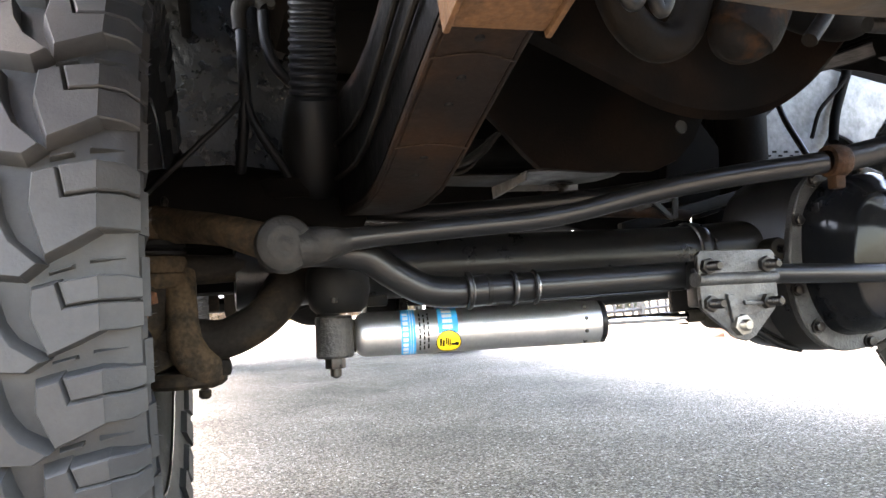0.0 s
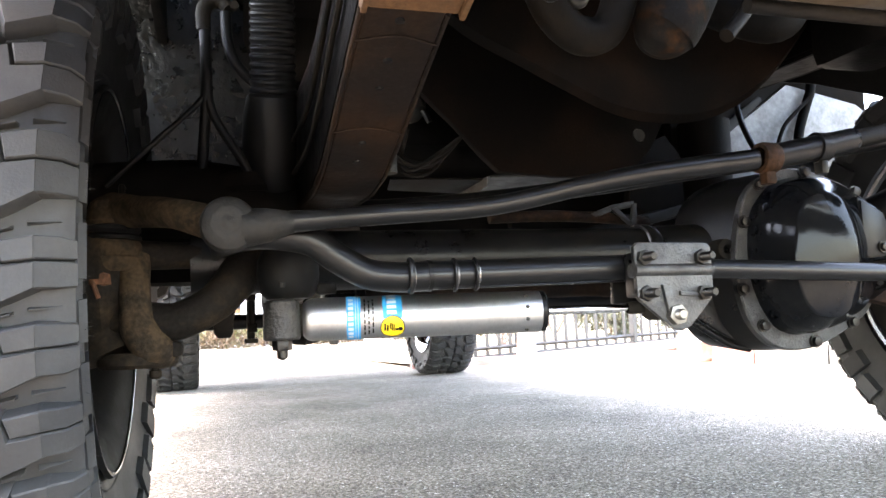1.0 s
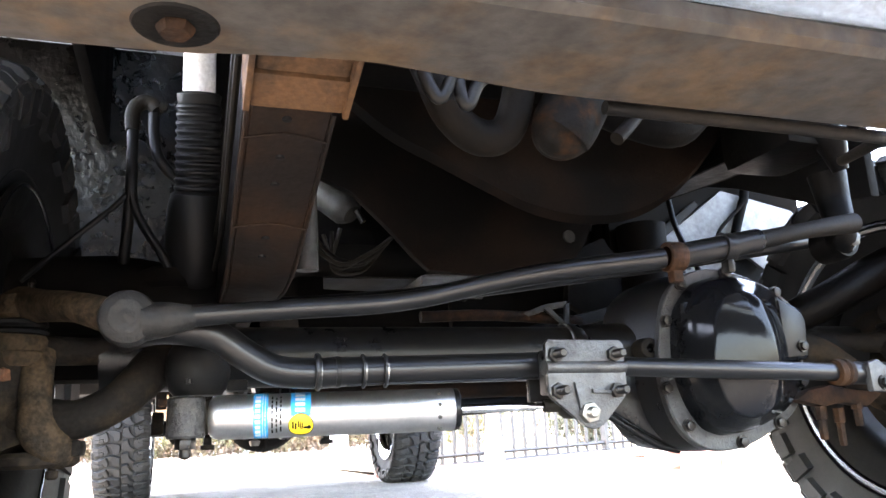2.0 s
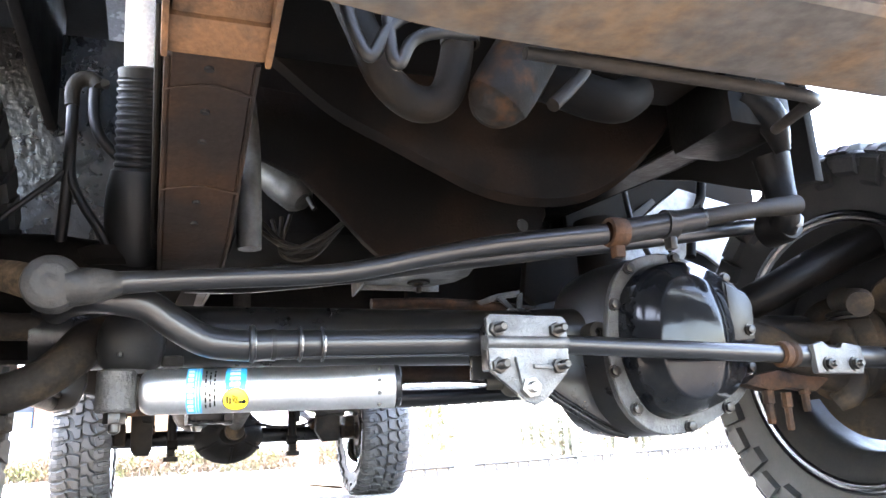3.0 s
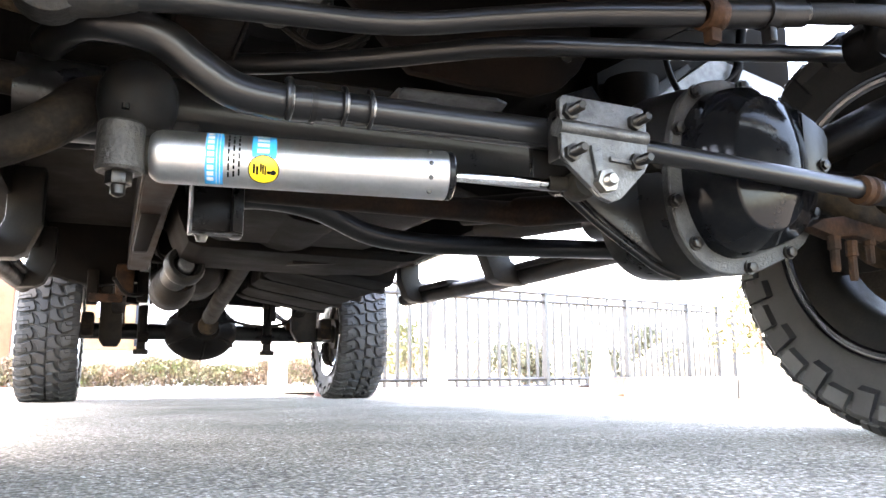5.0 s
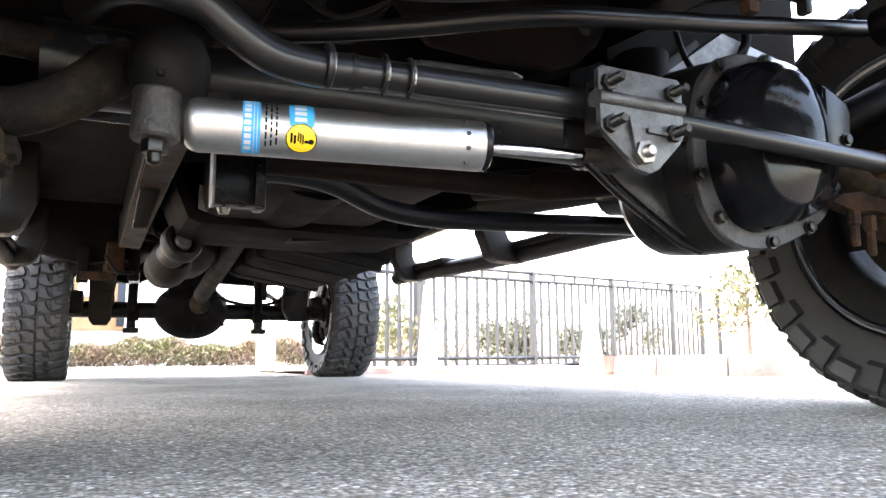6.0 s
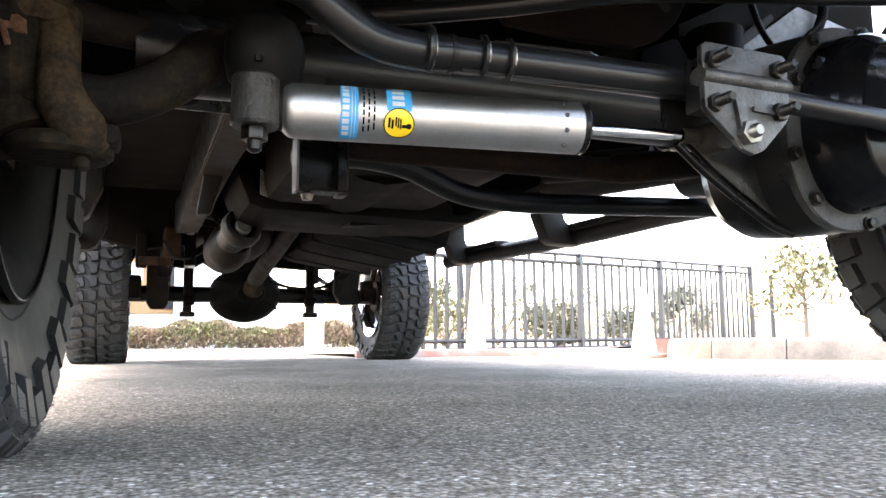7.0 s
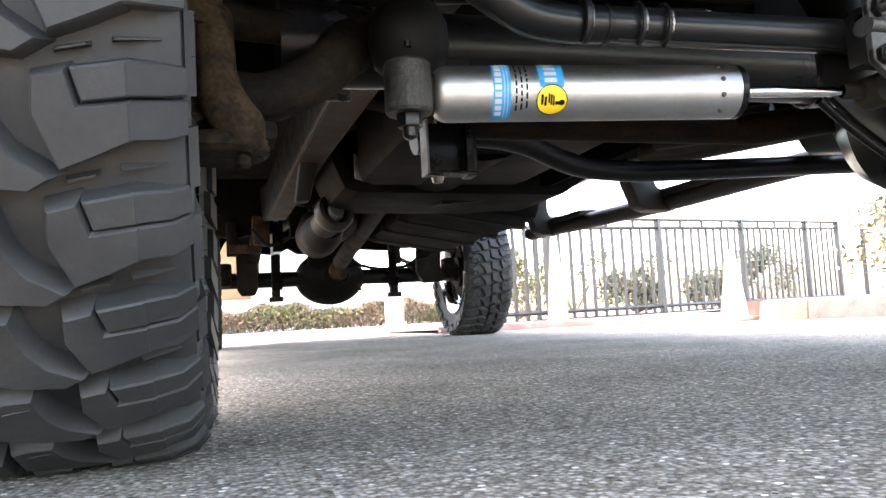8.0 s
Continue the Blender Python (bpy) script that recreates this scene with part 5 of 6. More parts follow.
# Two dark sheets added to black out bright gaps round the liner board.
part("liner_frame", prism([(0.53, 0.70), (0.684, 0.70), (0.690, 0.786), (0.886, 0.925), (1.11, 0.880), (1.15, 0.855), (1.15, 1.2), (0.53, 1.2)], 0.02, facing(0, 2.075, 0), 0.003), underbody, truck, "dark sheet added round the liner board")
part("liner_brace", prism([(0.80, 0.60), (1.02, 0.62), (1.04, 0.78), (0.80, 0.78)], 0.012, facing(0, 2.085, 0), 0.003), underbody, truck, "dark sheet added behind the liner board")
part("wheel_well_hose", join([tube([(0.965, 2.03, 1.00), (0.945, 2.03, 0.901), (0.935, 2.03, 0.878), (0.899, 2.03, 0.793), (0.875, 2.02, 0.72)], 0.0125, 12),
                              tube([(0.945, 2.025, 0.895), (0.925, 2.022, 0.873), (0.881, 2.02, 0.836), (0.840, 2.02, 0.796), (0.81, 2.02, 0.73)], 0.0052, 10)]), underbody, truck, "black hose with a thin wire over the liner board")
part("liner_strip", prism([(0.600, 0.742), (0.640, 0.748), (0.72, 0.805), (0.80, 0.872), (0.79, 0.885), (0.70, 0.822)], 0.006, facing(0, 2.045, 0), 0.002), dusty_black, truck, "dusty strip along the liner board")
part("liner_print", join([box((0.70 + 0.017 * k, 2.046, 0.690 + 0.010 * (k % 2)), (0.011, 0.002, 0.005)) for k in range(6)]), liner_dark, truck, "small unreadable print on the liner board")
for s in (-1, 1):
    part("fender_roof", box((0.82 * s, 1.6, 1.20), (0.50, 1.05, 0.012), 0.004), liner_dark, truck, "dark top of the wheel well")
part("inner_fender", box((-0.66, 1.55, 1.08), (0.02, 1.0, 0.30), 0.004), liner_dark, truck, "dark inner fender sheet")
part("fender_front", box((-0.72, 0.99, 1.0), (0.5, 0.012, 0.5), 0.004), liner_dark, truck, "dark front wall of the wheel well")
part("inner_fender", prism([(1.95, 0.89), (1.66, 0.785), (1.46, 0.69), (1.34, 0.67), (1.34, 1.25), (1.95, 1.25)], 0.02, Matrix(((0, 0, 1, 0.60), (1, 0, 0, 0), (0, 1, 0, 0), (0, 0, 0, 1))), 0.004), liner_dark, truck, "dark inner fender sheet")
brake_hose = part("brake_hose", join([tube([(-0.590, 1.70, 0.540), (-0.580, 1.65, 0.630), (-0.575, 1.62, 0.700), (-0.575, 1.62, 0.755), (-0.576, 1.62, 0.815)], 0.0085, 12),
                                      tube([(-0.545, 1.60, 0.822), (-0.543, 1.60, 0.780), (-0.534, 1.60, 0.748), (-0.513, 1.61, 0.725), (-0.490, 1.63, 0.715)], 0.0085, 12),
                                      tube([(-0.575, 1.62, 0.700), (-0.598, 1.62, 0.673), (-0.640, 1.62, 0.632), (-0.72, 1.64, 0.56)], 0.0045, 10),
                                      tube([(-0.573, 1.615, 0.735), (-0.570, 1.62, 0.684), (-0.553, 1.62, 0.644), (-0.524, 1.62, 0.598), (-0.505, 1.63, 0.560)], 0.0070, 10)]), hose_rubber, truck, "looped black brake hose and sensor wire")
part("hose_fitting", join([tube([(-0.577, 1.62, 0.800), (-0.577, 1.62, 0.832), (-0.565, 1.62, 0.848), (-0.549, 1.618, 0.846), (-0.540, 1.612, 0.832)], [0.0105, 0.0115, 0.0120, 0.0115, 0.0100], 14),
                           lathe([(0.0, 0.0), (0.007, 0.0), (0.007, 0.010), (0.0, 0.010)], "y", (-0.532, 1.605, 0.838), 8)]), tan_metal, brake_hose, "pale crimped hose elbow")
# engine bay side behind the differential: spring bucket, bracket and panels, added as dark filling for a bright gap
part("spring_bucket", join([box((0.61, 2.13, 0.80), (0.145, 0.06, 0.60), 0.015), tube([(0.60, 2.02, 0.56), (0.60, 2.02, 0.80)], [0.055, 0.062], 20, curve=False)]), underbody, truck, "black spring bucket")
part("engine_side_panel", prism([(0.12, 0.56), (0.30, 0.50), (0.42, 0.475), (0.520, 0.49), (0.525, 1.05), (0.12, 1.05)], 0.03, facing(0, 2.16, 0), 0.006), underbody, truck, "black filler panel added at the engine side")
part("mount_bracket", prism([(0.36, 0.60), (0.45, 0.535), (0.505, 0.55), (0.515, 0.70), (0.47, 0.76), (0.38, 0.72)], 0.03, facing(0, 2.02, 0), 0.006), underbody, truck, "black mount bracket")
part("mount_bolt", bolt(0.45, 2.004, 0.64, 0.012, 0.008), bolt_steel, bpy.data.objects["mount_bracket"])
part("cross_strut", prism([(-0.02, -0.012), (0.30, 0.06), (0.30, 0.085), (-0.02, 0.016)], 0.02, facing(0.20, 1.90, 0.505), 0.004), dusty_black, truck, "dusty strut behind the axle")
part("axle_breather", tube([(0.56, 1.72, 0.50), (0.60, 1.80, 0.62), (0.62, 1.90, 0.76), (0.66, 1.98, 0.90)], 0.007, 10), hose_rubber, truck, "thin black breather hose")
part("radius_arm", join([tube([(0.47, 1.66, 0.45), (0.52, 1.9, 0.475), (0.51, 2.1, 0.492), (0.50, 2.6, 0.545)], [0.035, 0.032, 0.034, 0.04], 16)]), dusty_black, truck, "dusty radius arm")
part("coil_spring_arm", tube([(0.54, 1.66, 0.455), (0.68, 1.56, 0.525), (0.80, 1.53, 0.585), (1.0, 1.50, 0.66)], [0.030, 0.034, 0.036, 0.04], 20), shade_black, truck, "tube behind the wheel, blackened as in shade")
for x, y, z, tall, r in ((0.548, 1.47, 0.274, 0.056, 0.0072), (0.592, 1.475, 0.262, 0.064, 0.0066), (0.640, 1.48, 0.293, 0.048, 0.0070)):
    part("knuckle_stud", lathe([(0, 0), (r * 0.8, 0), (r, 0.004), (r, tall * 0.6), (r * 1.4, tall * 0.62), (r * 1.4, tall), (0, tall)], "z", (x, y, z), 8), rust, truck, "rusty knuckle stud")
part("stud_plate", prism([(0.50, 0.342), (0.56, 0.328), (0.60, 0.334), (0.66, 0.326), (0.70, 0.350), (0.64, 0.356), (0.58, 0.366), (0.53, 0.358)], 0.03, facing(0, 1.50, 0), 0.008), rust, truck, "rusty stud plate below the tie rod end")

# ---- behind the axle: bent bar, bracket, cross member tray, arms
part("sway_bar", tube([(-0.36, 1.93, 0.405), (-0.26, 1.94, 0.422), (-0.16, 1.95, 0.413), (-0.06, 1.96, 0.378), (0.04, 1.965, 0.368), (0.16, 1.965, 0.370), (0.50, 1.96, 0.382), (0.62, 1.95, 0.384)], 0.0195, 20, 6), satin_bar, truck, "black bent sway bar")
part("front_drive_shaft", tube([(0.34, 1.92, 0.46), (0.20, 2.1, 0.47)], 0.03, 18, curve=False), dusty_black, truck, "front drive shaft stub")
part("brown_tube", tube([(-0.36, 1.80, 0.402), (-0.20, 1.78, 0.396), (0.12, 1.78, 0.396), (0.16, 1.77, 0.398), (0.24, 1.74, 0.404), (0.34, 1.70, 0.412)], [0.020, 0.020, 0.020, 0.026, 0.026, 0.024], 18, 4), rail_paint, truck, "brown tube behind the axle")
hanger = part("hanger_bracket", join([box((-0.352, 1.775, 0.358), (0.066, 0.006, 0.078), 0.0015), box((-0.322, 1.768, 0.360), (0.016, 0.034, 0.086), 0.004), box((-0.352, 1.762, 0.3215), (0.072, 0.032, 0.004), 0.001)]), black_paint, truck, "black hanger bracket")
part("bracket_edge", box((-0.3885, 1.762, 0.358), (0.0035, 0.034, 0.078), 0.001), daylit_pale, hanger, "bare steel edge of the bracket")
part("bracket_bolt", lathe([(0, -0.010), (0.007, -0.010), (0.0095, -0.002), (0, 0.002)], "z", (-0.372, 1.760, 0.318), 14), zinc, hanger)
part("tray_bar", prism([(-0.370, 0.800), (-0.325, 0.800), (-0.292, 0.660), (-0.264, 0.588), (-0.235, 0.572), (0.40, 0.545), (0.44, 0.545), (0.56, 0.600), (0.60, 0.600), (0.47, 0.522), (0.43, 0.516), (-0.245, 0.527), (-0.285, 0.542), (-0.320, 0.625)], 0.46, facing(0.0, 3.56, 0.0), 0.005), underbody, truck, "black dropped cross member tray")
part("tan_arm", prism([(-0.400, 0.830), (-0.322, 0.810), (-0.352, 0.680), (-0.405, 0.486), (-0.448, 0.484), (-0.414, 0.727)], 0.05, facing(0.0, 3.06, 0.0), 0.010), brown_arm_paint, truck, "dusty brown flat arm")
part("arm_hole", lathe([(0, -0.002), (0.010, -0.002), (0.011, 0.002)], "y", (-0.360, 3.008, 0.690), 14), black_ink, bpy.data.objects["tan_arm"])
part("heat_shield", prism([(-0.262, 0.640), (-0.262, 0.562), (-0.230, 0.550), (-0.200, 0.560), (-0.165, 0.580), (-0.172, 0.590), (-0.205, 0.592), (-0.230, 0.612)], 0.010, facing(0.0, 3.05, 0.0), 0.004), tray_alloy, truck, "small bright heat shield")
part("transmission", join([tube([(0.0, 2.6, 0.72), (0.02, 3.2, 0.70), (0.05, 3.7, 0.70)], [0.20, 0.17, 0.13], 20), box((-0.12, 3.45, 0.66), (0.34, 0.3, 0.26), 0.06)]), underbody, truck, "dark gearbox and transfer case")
pipe_way = Vector((0.070, -0.20, 0.085)).normalized()
collar_at = Vector((-0.262, 3.46, 0.520))
turn = pipe_way.to_track_quat("Z", "Y").to_matrix().to_4x4()


def on_pipe(profile, segs=30):
    bm = lathe(profile, "z", segs=segs)
    bmesh.ops.transform(bm, matrix=Matrix.Translation(collar_at) @ turn, verts=bm.verts)
    return bm


elbow = part("exhaust_flange", on_pipe([(0.0, -0.11), (0.050, -0.11), (0.056, -0.05), (0.064, -0.042), (0.071, -0.030), (0.072, -0.004), (0.066, 0.008), (0.054, 0.012), (0.045, 0.004), (0.042, -0.020), (0.0, -0.020)]), aluminised, truck, "dull rounded exhaust joint")
part("flange_core", on_pipe([(0.0, 0.010), (0.026, 0.010), (0.031, 0.004), (0.033, -0.022)], 24), tray_alloy, elbow, "bare metal pipe core")
part("muffler_pipe", tube([(-0.275, 3.56, 0.490), (-0.285, 3.66, 0.468), (-0.290, 3.80, 0.462), (-0.285, 4.0, 0.50), (-0.27, 4.12, 0.57)], [0.060, 0.078, 0.080, 0.070, 0.05], 28), exhaust, truck, "dark bulged exhaust pipe")
part("down_pipe", tube([(-0.23, 3.30, 0.56), (-0.18, 3.18, 0.60), (-0.12, 3.0, 0.66)], [0.028, 0.030, 0.034], 18), exhaust, truck, "dark exhaust down pipe")
part("muffler", tube([(-0.25, 4.1, 0.58), (-0.15, 4.28, 0.62), (-0.12, 4.75, 0.64), (-0.14, 4.9, 0.64)], [0.05, 0.12, 0.12, 0.05], 24), exhaust, truck, "dusty muffler")
tank = part("fuel_tank", box((0.33, 4.15, 0.61), (0.46, 1.35, 0.20), 0.05, (0, 10, 0)), underbody, truck, "ribbed black fuel tank")
for k in range(4):
    part("tank_strap", box((0.33, 3.65 + 0.33 * k, 0.608), (0.475, 0.04, 0.212), 0.02, (0, 10, 0)), dusty_black, tank)
rear_shaft = part("rear_drive_shaft", tube([(0.030, 3.7, 0.685), (0.015, 5.18, 0.475)], 0.045, 22, curve=False), tan_metal, truck, "dusty rear drive shaft")
part("joint_collar", lathe([(0.044, -0.05), (0.054, -0.045), (0.056, -0.02), (0.050, -0.01), (0.056, 0.0), (0.056, 0.03), (0.046, 0.04)], "y", (0.0275, 3.95, 0.650), 24), dusty_black, rear_shaft, "dark universal joint collar")

# ---- ladder frame cross members, body mounts, lines and hangers under the cab
for y, z in ((2.62, 0.66), (3.62, 0.66), (4.35, 0.68), (4.98, 0.74)):
    cm = part("frame_crossmember", prism([(-0.36, 0.05), (-0.33, 0.0), (-0.10, -0.035), (0.12, -0.035), (0.40, 0.0), (0.44, 0.05), (0.44, 0.11), (-0.36, 0.11)], 0.09, facing(0, y, z), 0.008), underbody, truck, "dusty black frame cross member")
for s in (-1, 1):
    part("rocker_sill", prism([(2.14, 0.70), (4.80, 0.70), (4.84, 0.88), (2.10, 0.88)], 0.10, Matrix(((0, 0, 1, 0.86 * s - 0.05), (1, 0, 0, 0), (0, 1, 0, 0), (0, 0, 0, 1))), 0.012), underbody, truck, "black rocker sill")
for y in (2.30, 3.10, 4.20, 4.85):
    part("body_mount", join([prism([(0.0, -0.10), (0.16, -0.02), (0.26, 0.03), (0.26, 0.09), (0.0, 0.09)], 0.12, facing(0.46, y, 0.74), 0.008),
                             lathe([(0, -0.05), (0.045, -0.05), (0.05, -0.03), (0.05, 0.04), (0.03, 0.06), (0, 0.06)], "z", (0.66, y + 0.01, 0.80), 18)]), underbody, truck, "dusty body mount outrigger")
part("brake_line", tube([(0.42, 2.1, 0.745), (0.41, 2.8, 0.755), (0.432, 3.5, 0.745), (0.42, 4.3, 0.76), (0.42, 5.0, 0.805)], 0.006, 8), underbody, truck, "thin brake line along the rail")
part("exhaust_hanger", tube([(-0.36, 3.72, 0.66), (-0.345, 3.74, 0.60), (-0.31, 3.76, 0.57)], 0.007, 8), underbody, truck, "bent exhaust hanger rod")
part("exhaust_hanger", tube([(-0.20, 4.5, 0.78), (-0.14, 4.5, 0.70), (-0.16, 4.5, 0.62)], 0.007, 8), underbody, truck, "bent exhaust hanger rod")
part("pinion_shield", box((0.22, 3.45, 0.55), (0.30, 0.42, 0.02), 0.006, (6, -4, 0)), dusty_black, truck, "dusty flat skid sheet")

# ---- rear axle
raxle = part("rear_axle", tube([(-0.70, REAR_Y, 0.410), (0.84, REAR_Y, 0.410)], 0.049, 22, curve=False), black_paint, truck, "black rear axle tube")
pumpkin = lathe([(0, -0.28), (0.06, -0.28), (0.08, -0.22), (0.13, -0.15), (0.165, -0.05), (0.172, 0.04), (0.13, 0.10), (0, 0.14)], "y", (0, 0, 0), 36)
bmesh.ops.transform(pumpkin, matrix=pose(0.012, REAR_Y, 0.412) @ Matrix.Diagonal((1.28, 1, 1, 1)), verts=pumpkin.verts)
part("rear_differential", pumpkin, underbody, raxle, "dark rear differential")
for k in range(6):
    a = 2 * math.pi * (k + 0.5) / 6
    part("housing_rib", tube([(0.012 + 0.08 * math.cos(a), REAR_Y - 0.24, 0.412 + 0.07 * math.sin(a)), (0.012 + 0.17 * math.cos(a), REAR_Y - 0.13, 0.412 + 0.135 * math.sin(a)), (0.012 + 0.215 * math.cos(a), REAR_Y - 0.03, 0.412 + 0.166 * math.sin(a))], 0.010, 8), underbody, raxle)
part("pinion_yoke", join([lathe([(0, -0.34), (0.055, -0.34), (0.06, -0.30), (0.04, -0.26), (0, -0.26)], "y", (0.022, REAR_Y, 0.435), 20)]), cast_iron, raxle)
for s in (-1, 1):
    part("shock_bracket", join([box((0.035 + 0.37 * s, REAR_Y - 0.08, 0.415), (0.05, 0.06, 0.28), 0.008), box((0.035 + 0.37 * s, REAR_Y - 0.09, 0.285), (0.085, 0.07, 0.03), 0.006)]), dusty_black, raxle)
    shock = part("rear_shock", tube([(0.035 + 0.365 * s, REAR_Y - 0.10, 0.555), (0.035 + 0.375 * s, REAR_Y - 0.02, 0.95)], 0.030, 18, curve=False), white_tube if s < 0 else dusty_black, truck, "rear shock absorber")
    part("shock_eye", join([tube([(0.035 + 0.362 * s, REAR_Y - 0.11, 0.36), (0.035 + 0.365 * s, REAR_Y - 0.10, 0.56)], [0.020, 0.026], 14, curve=False), lathe([(0.0, -0.03), (0.030, -0.03), (0.030, 0.03), (0.0, 0.03)], "x", (0.035 + 0.362 * s, REAR_Y - 0.11, 0.37), 16)]), underbody, shock)
    spring = part("leaf_spring", join([tube([(0.05 + 0.52 * s, REAR_Y - 0.70, 0.60 - 0.012 * k), (0.05 + 0.52 * s, REAR_Y - 0.3 + 0.08 * k, 0.53 - 0.014 * k), (0.05 + 0.52 * s, REAR_Y, 0.50 - 0.015 * k), (0.05 + 0.52 * s, REAR_Y + 0.3 - 0.08 * k, 0.53 - 0.014 * k), (0.05 + 0.52 * s, REAR_Y + 0.70, 0.62 - 0.012 * k)], 0.036, 4, flat=0.18) for k in range(3)]), dusty_black, truck, "stacked leaf spring")
    part("spring_block", box((0.05 + 0.52 * s, REAR_Y, 0.465), (0.08, 0.12, 0.06), 0.006), rust, spring, "rusty lift block")
    part("spring_hanger", box((0.05 + 0.50 * s, REAR_Y - 0.72, 0.63), (0.09, 0.12, 0.16), 0.02), rust if s < 0 else dusty_black, spring)
    part("rear_caliper", box((0.07 + 0.70 * s, REAR_Y - 0.10, 0.44), (0.07, 0.12, 0.14), 0.02), cast_iron, raxle)
part("housing_top", join([prism([(-0.17, 0.44), (0.145, 0.44), (0.125, 0.545), (0.085, 0.555), (0.075, 0.615), (-0.055, 0.625), (-0.085, 0.575), (-0.150, 0.560)], 0.10, facing(0.018, REAR_Y - 0.03, 0.0), 0.012)]), underbody, raxle, "dark top of the rear axle housing")
part("spring_mount", join([prism([(-0.600, 0.345), (-0.575, 0.310), (-0.500, 0.310), (-0.480, 0.345), (-0.480, 0.60), (-0.470, 0.78), (-0.600, 0.78), (-0.606, 0.60)], 0.05, facing(0.035, REAR_Y - 0.12, 0), 0.008),
                           box((-0.695, REAR_Y - 0.13, 0.56), (0.026, 0.05, 0.44), 0.006), box((-0.59, REAR_Y - 0.12, 0.72), (0.22, 0.06, 0.10), 0.01)]), dusty_black, raxle, "dusty black spring mount")
part("mount_rust", box((-0.552, REAR_Y - 0.148, 0.665), (0.075, 0.012, 0.11), 0.004), rust, bpy.data.objects["spring_mount"], "rusty patch plate")
part("spring_mount", join([prism([(0.500, 0.42), (0.545, 0.345), (0.655, 0.350), (0.662, 0.56), (0.630, 0.680), (0.560, 0.690), (0.535, 0.60), (0.505, 0.56)], 0.06, facing(0.035, REAR_Y - 0.14, 0), 0.01), box((0.43, REAR_Y - 0.12, 0.545), (0.035, 0.04, 0.13), 0.006)]), dusty_black, raxle, "dusty black spring mount")
part("brake_cable", tube([(0.62, REAR_Y - 0.2, 0.58), (0.50, REAR_Y - 0.12, 0.47), (0.30, REAR_Y - 0.10, 0.455), (0.1, REAR_Y - 0.15, 0.50)], 0.010, 8), dusty_black, raxle)

# ---- bed underside: cross members and hangers ahead of the rear axle
part("bed_crossmember", prism([(-0.84, 0.95), (-0.84, 0.66), (-0.60, 0.60), (-0.44, 0.63), (-0.380, 0.63), (-0.375, 0.80), (-0.292, 0.80), (-0.287, 0.60), (-0.05, 0.64), (0.22, 0.60), (0.48, 0.62), (0.84, 0.66), (0.84, 0.95)], 0.10, facing(0, 5.05, 0), 0.008), underbody, truck, "black bed cross member")
part("bed_crossmember", prism([(-0.80, 1.0), (-0.80, 0.66), (-0.66, 0.63), (-0.62, 0.70), (-0.54, 0.70), (-0.50, 0.62), (-0.30, 0.595), (-0.22, 0.64), (-0.16, 0.60), (0.10, 0.59), (0.20, 0.625), (0.46, 0.61), (0.80, 0.64), (0.80, 1.0)], 0.08, facing(0, 6.0, 0), 0.008), underbody, truck, "black bed cross member")
part("tail_pipe", tube([(-0.14, 4.9, 0.64), (-0.20, 5.2, 0.70), (-0.26, 5.6, 0.76), (-0.42, 6.3, 0.66)], 0.034, 16), exhaust, truck, "dull tail pipe over the axle")
part("spare_cable", tube([(-0.50, 4.6, 0.60), (-0.44, 4.75, 0.545), (-0.36, 4.9, 0.56), (-0.28, 5.1, 0.62)], 0.010, 8), dusty_black, truck, "sagging dark cable")
for x, z0 in ((-0.60, 0.50), (-0.47, 0.54), (-0.36, 0.52)):
    part("spring_shackle", box((x, 4.92, (z0 + 0.68) / 2), (0.055, 0.05, 0.68 - z0), 0.008), underbody, truck)
part("shackle_plate", box((-0.535, 4.90, 0.535), (0.16, 0.02, 0.045), 0.006), rust, truck, "rusty shackle plate")

# ---- step bars: a tube on two bent hangers and a forward bend
for s in (-1, 1):
    def out(d):
        return 0.075 + d * s

    step = part("step_bar", tube([(out(0.975), 4.76, 0.572), (out(0.975), 4.40, 0.560), (out(0.975), 3.90, 0.545), (out(0.975), 3.35, 0.532), (out(0.975), 2.8, 0.532), (out(0.975), 2.40, 0.524), (out(0.965), 2.22, 0.530), (out(0.93), 2.05, 0.60)], 0.038, 16, 6), nerf_paint, truck, "grey tubular side step bar")
    for y, z, edge in ((3.43, 0.533, 0.792), (4.50, 0.562, 0.822)):
        elbow = [(edge, 0.80), (edge, z + 0.080), (edge + 0.040, z - 0.018), (edge + 0.072, z - 0.036), (0.985, z - 0.041), (1.000, z - 0.02), (0.995, z + 0.036), (edge + 0.150, z + 0.038), (edge + 0.120, z + 0.056), (edge + 0.106, z + 0.095), (edge + 0.106, 0.80)]
        plan = [(out(u), v) for u, v in elbow]
        hang = part("step_bracket", prism(plan if s > 0 else plan[::-1], 0.085, facing(0, y, 0), 0.010), nerf_paint, step, "pressed elbow bracket")
        part("bracket_seam", tube([(out(u), y - 0.0435, v) for u, v in ((edge + 0.020, 0.78), (edge + 0.020, z + 0.084), (edge + 0.054, z), (edge + 0.082, z - 0.016), (0.975, z - 0.020))], 0.0024, 8, curve=False), flange_paint, hang)
        part("step_pad", box((out(0.978), y - 0.255, z + 0.030), (0.105, 0.40, 0.030), 0.012, (1.0, 0, 0)), nerf_paint, step, "moulded tread pad on the bar")
    part("bar_cap", lathe([(0, 0.0), (0.034, 0.0), (0.040, 0.006), (0.040, 0.012), (0.0, 0.016)], "y", (out(0.975), 4.755, 0.572), 16), black_paint, step)

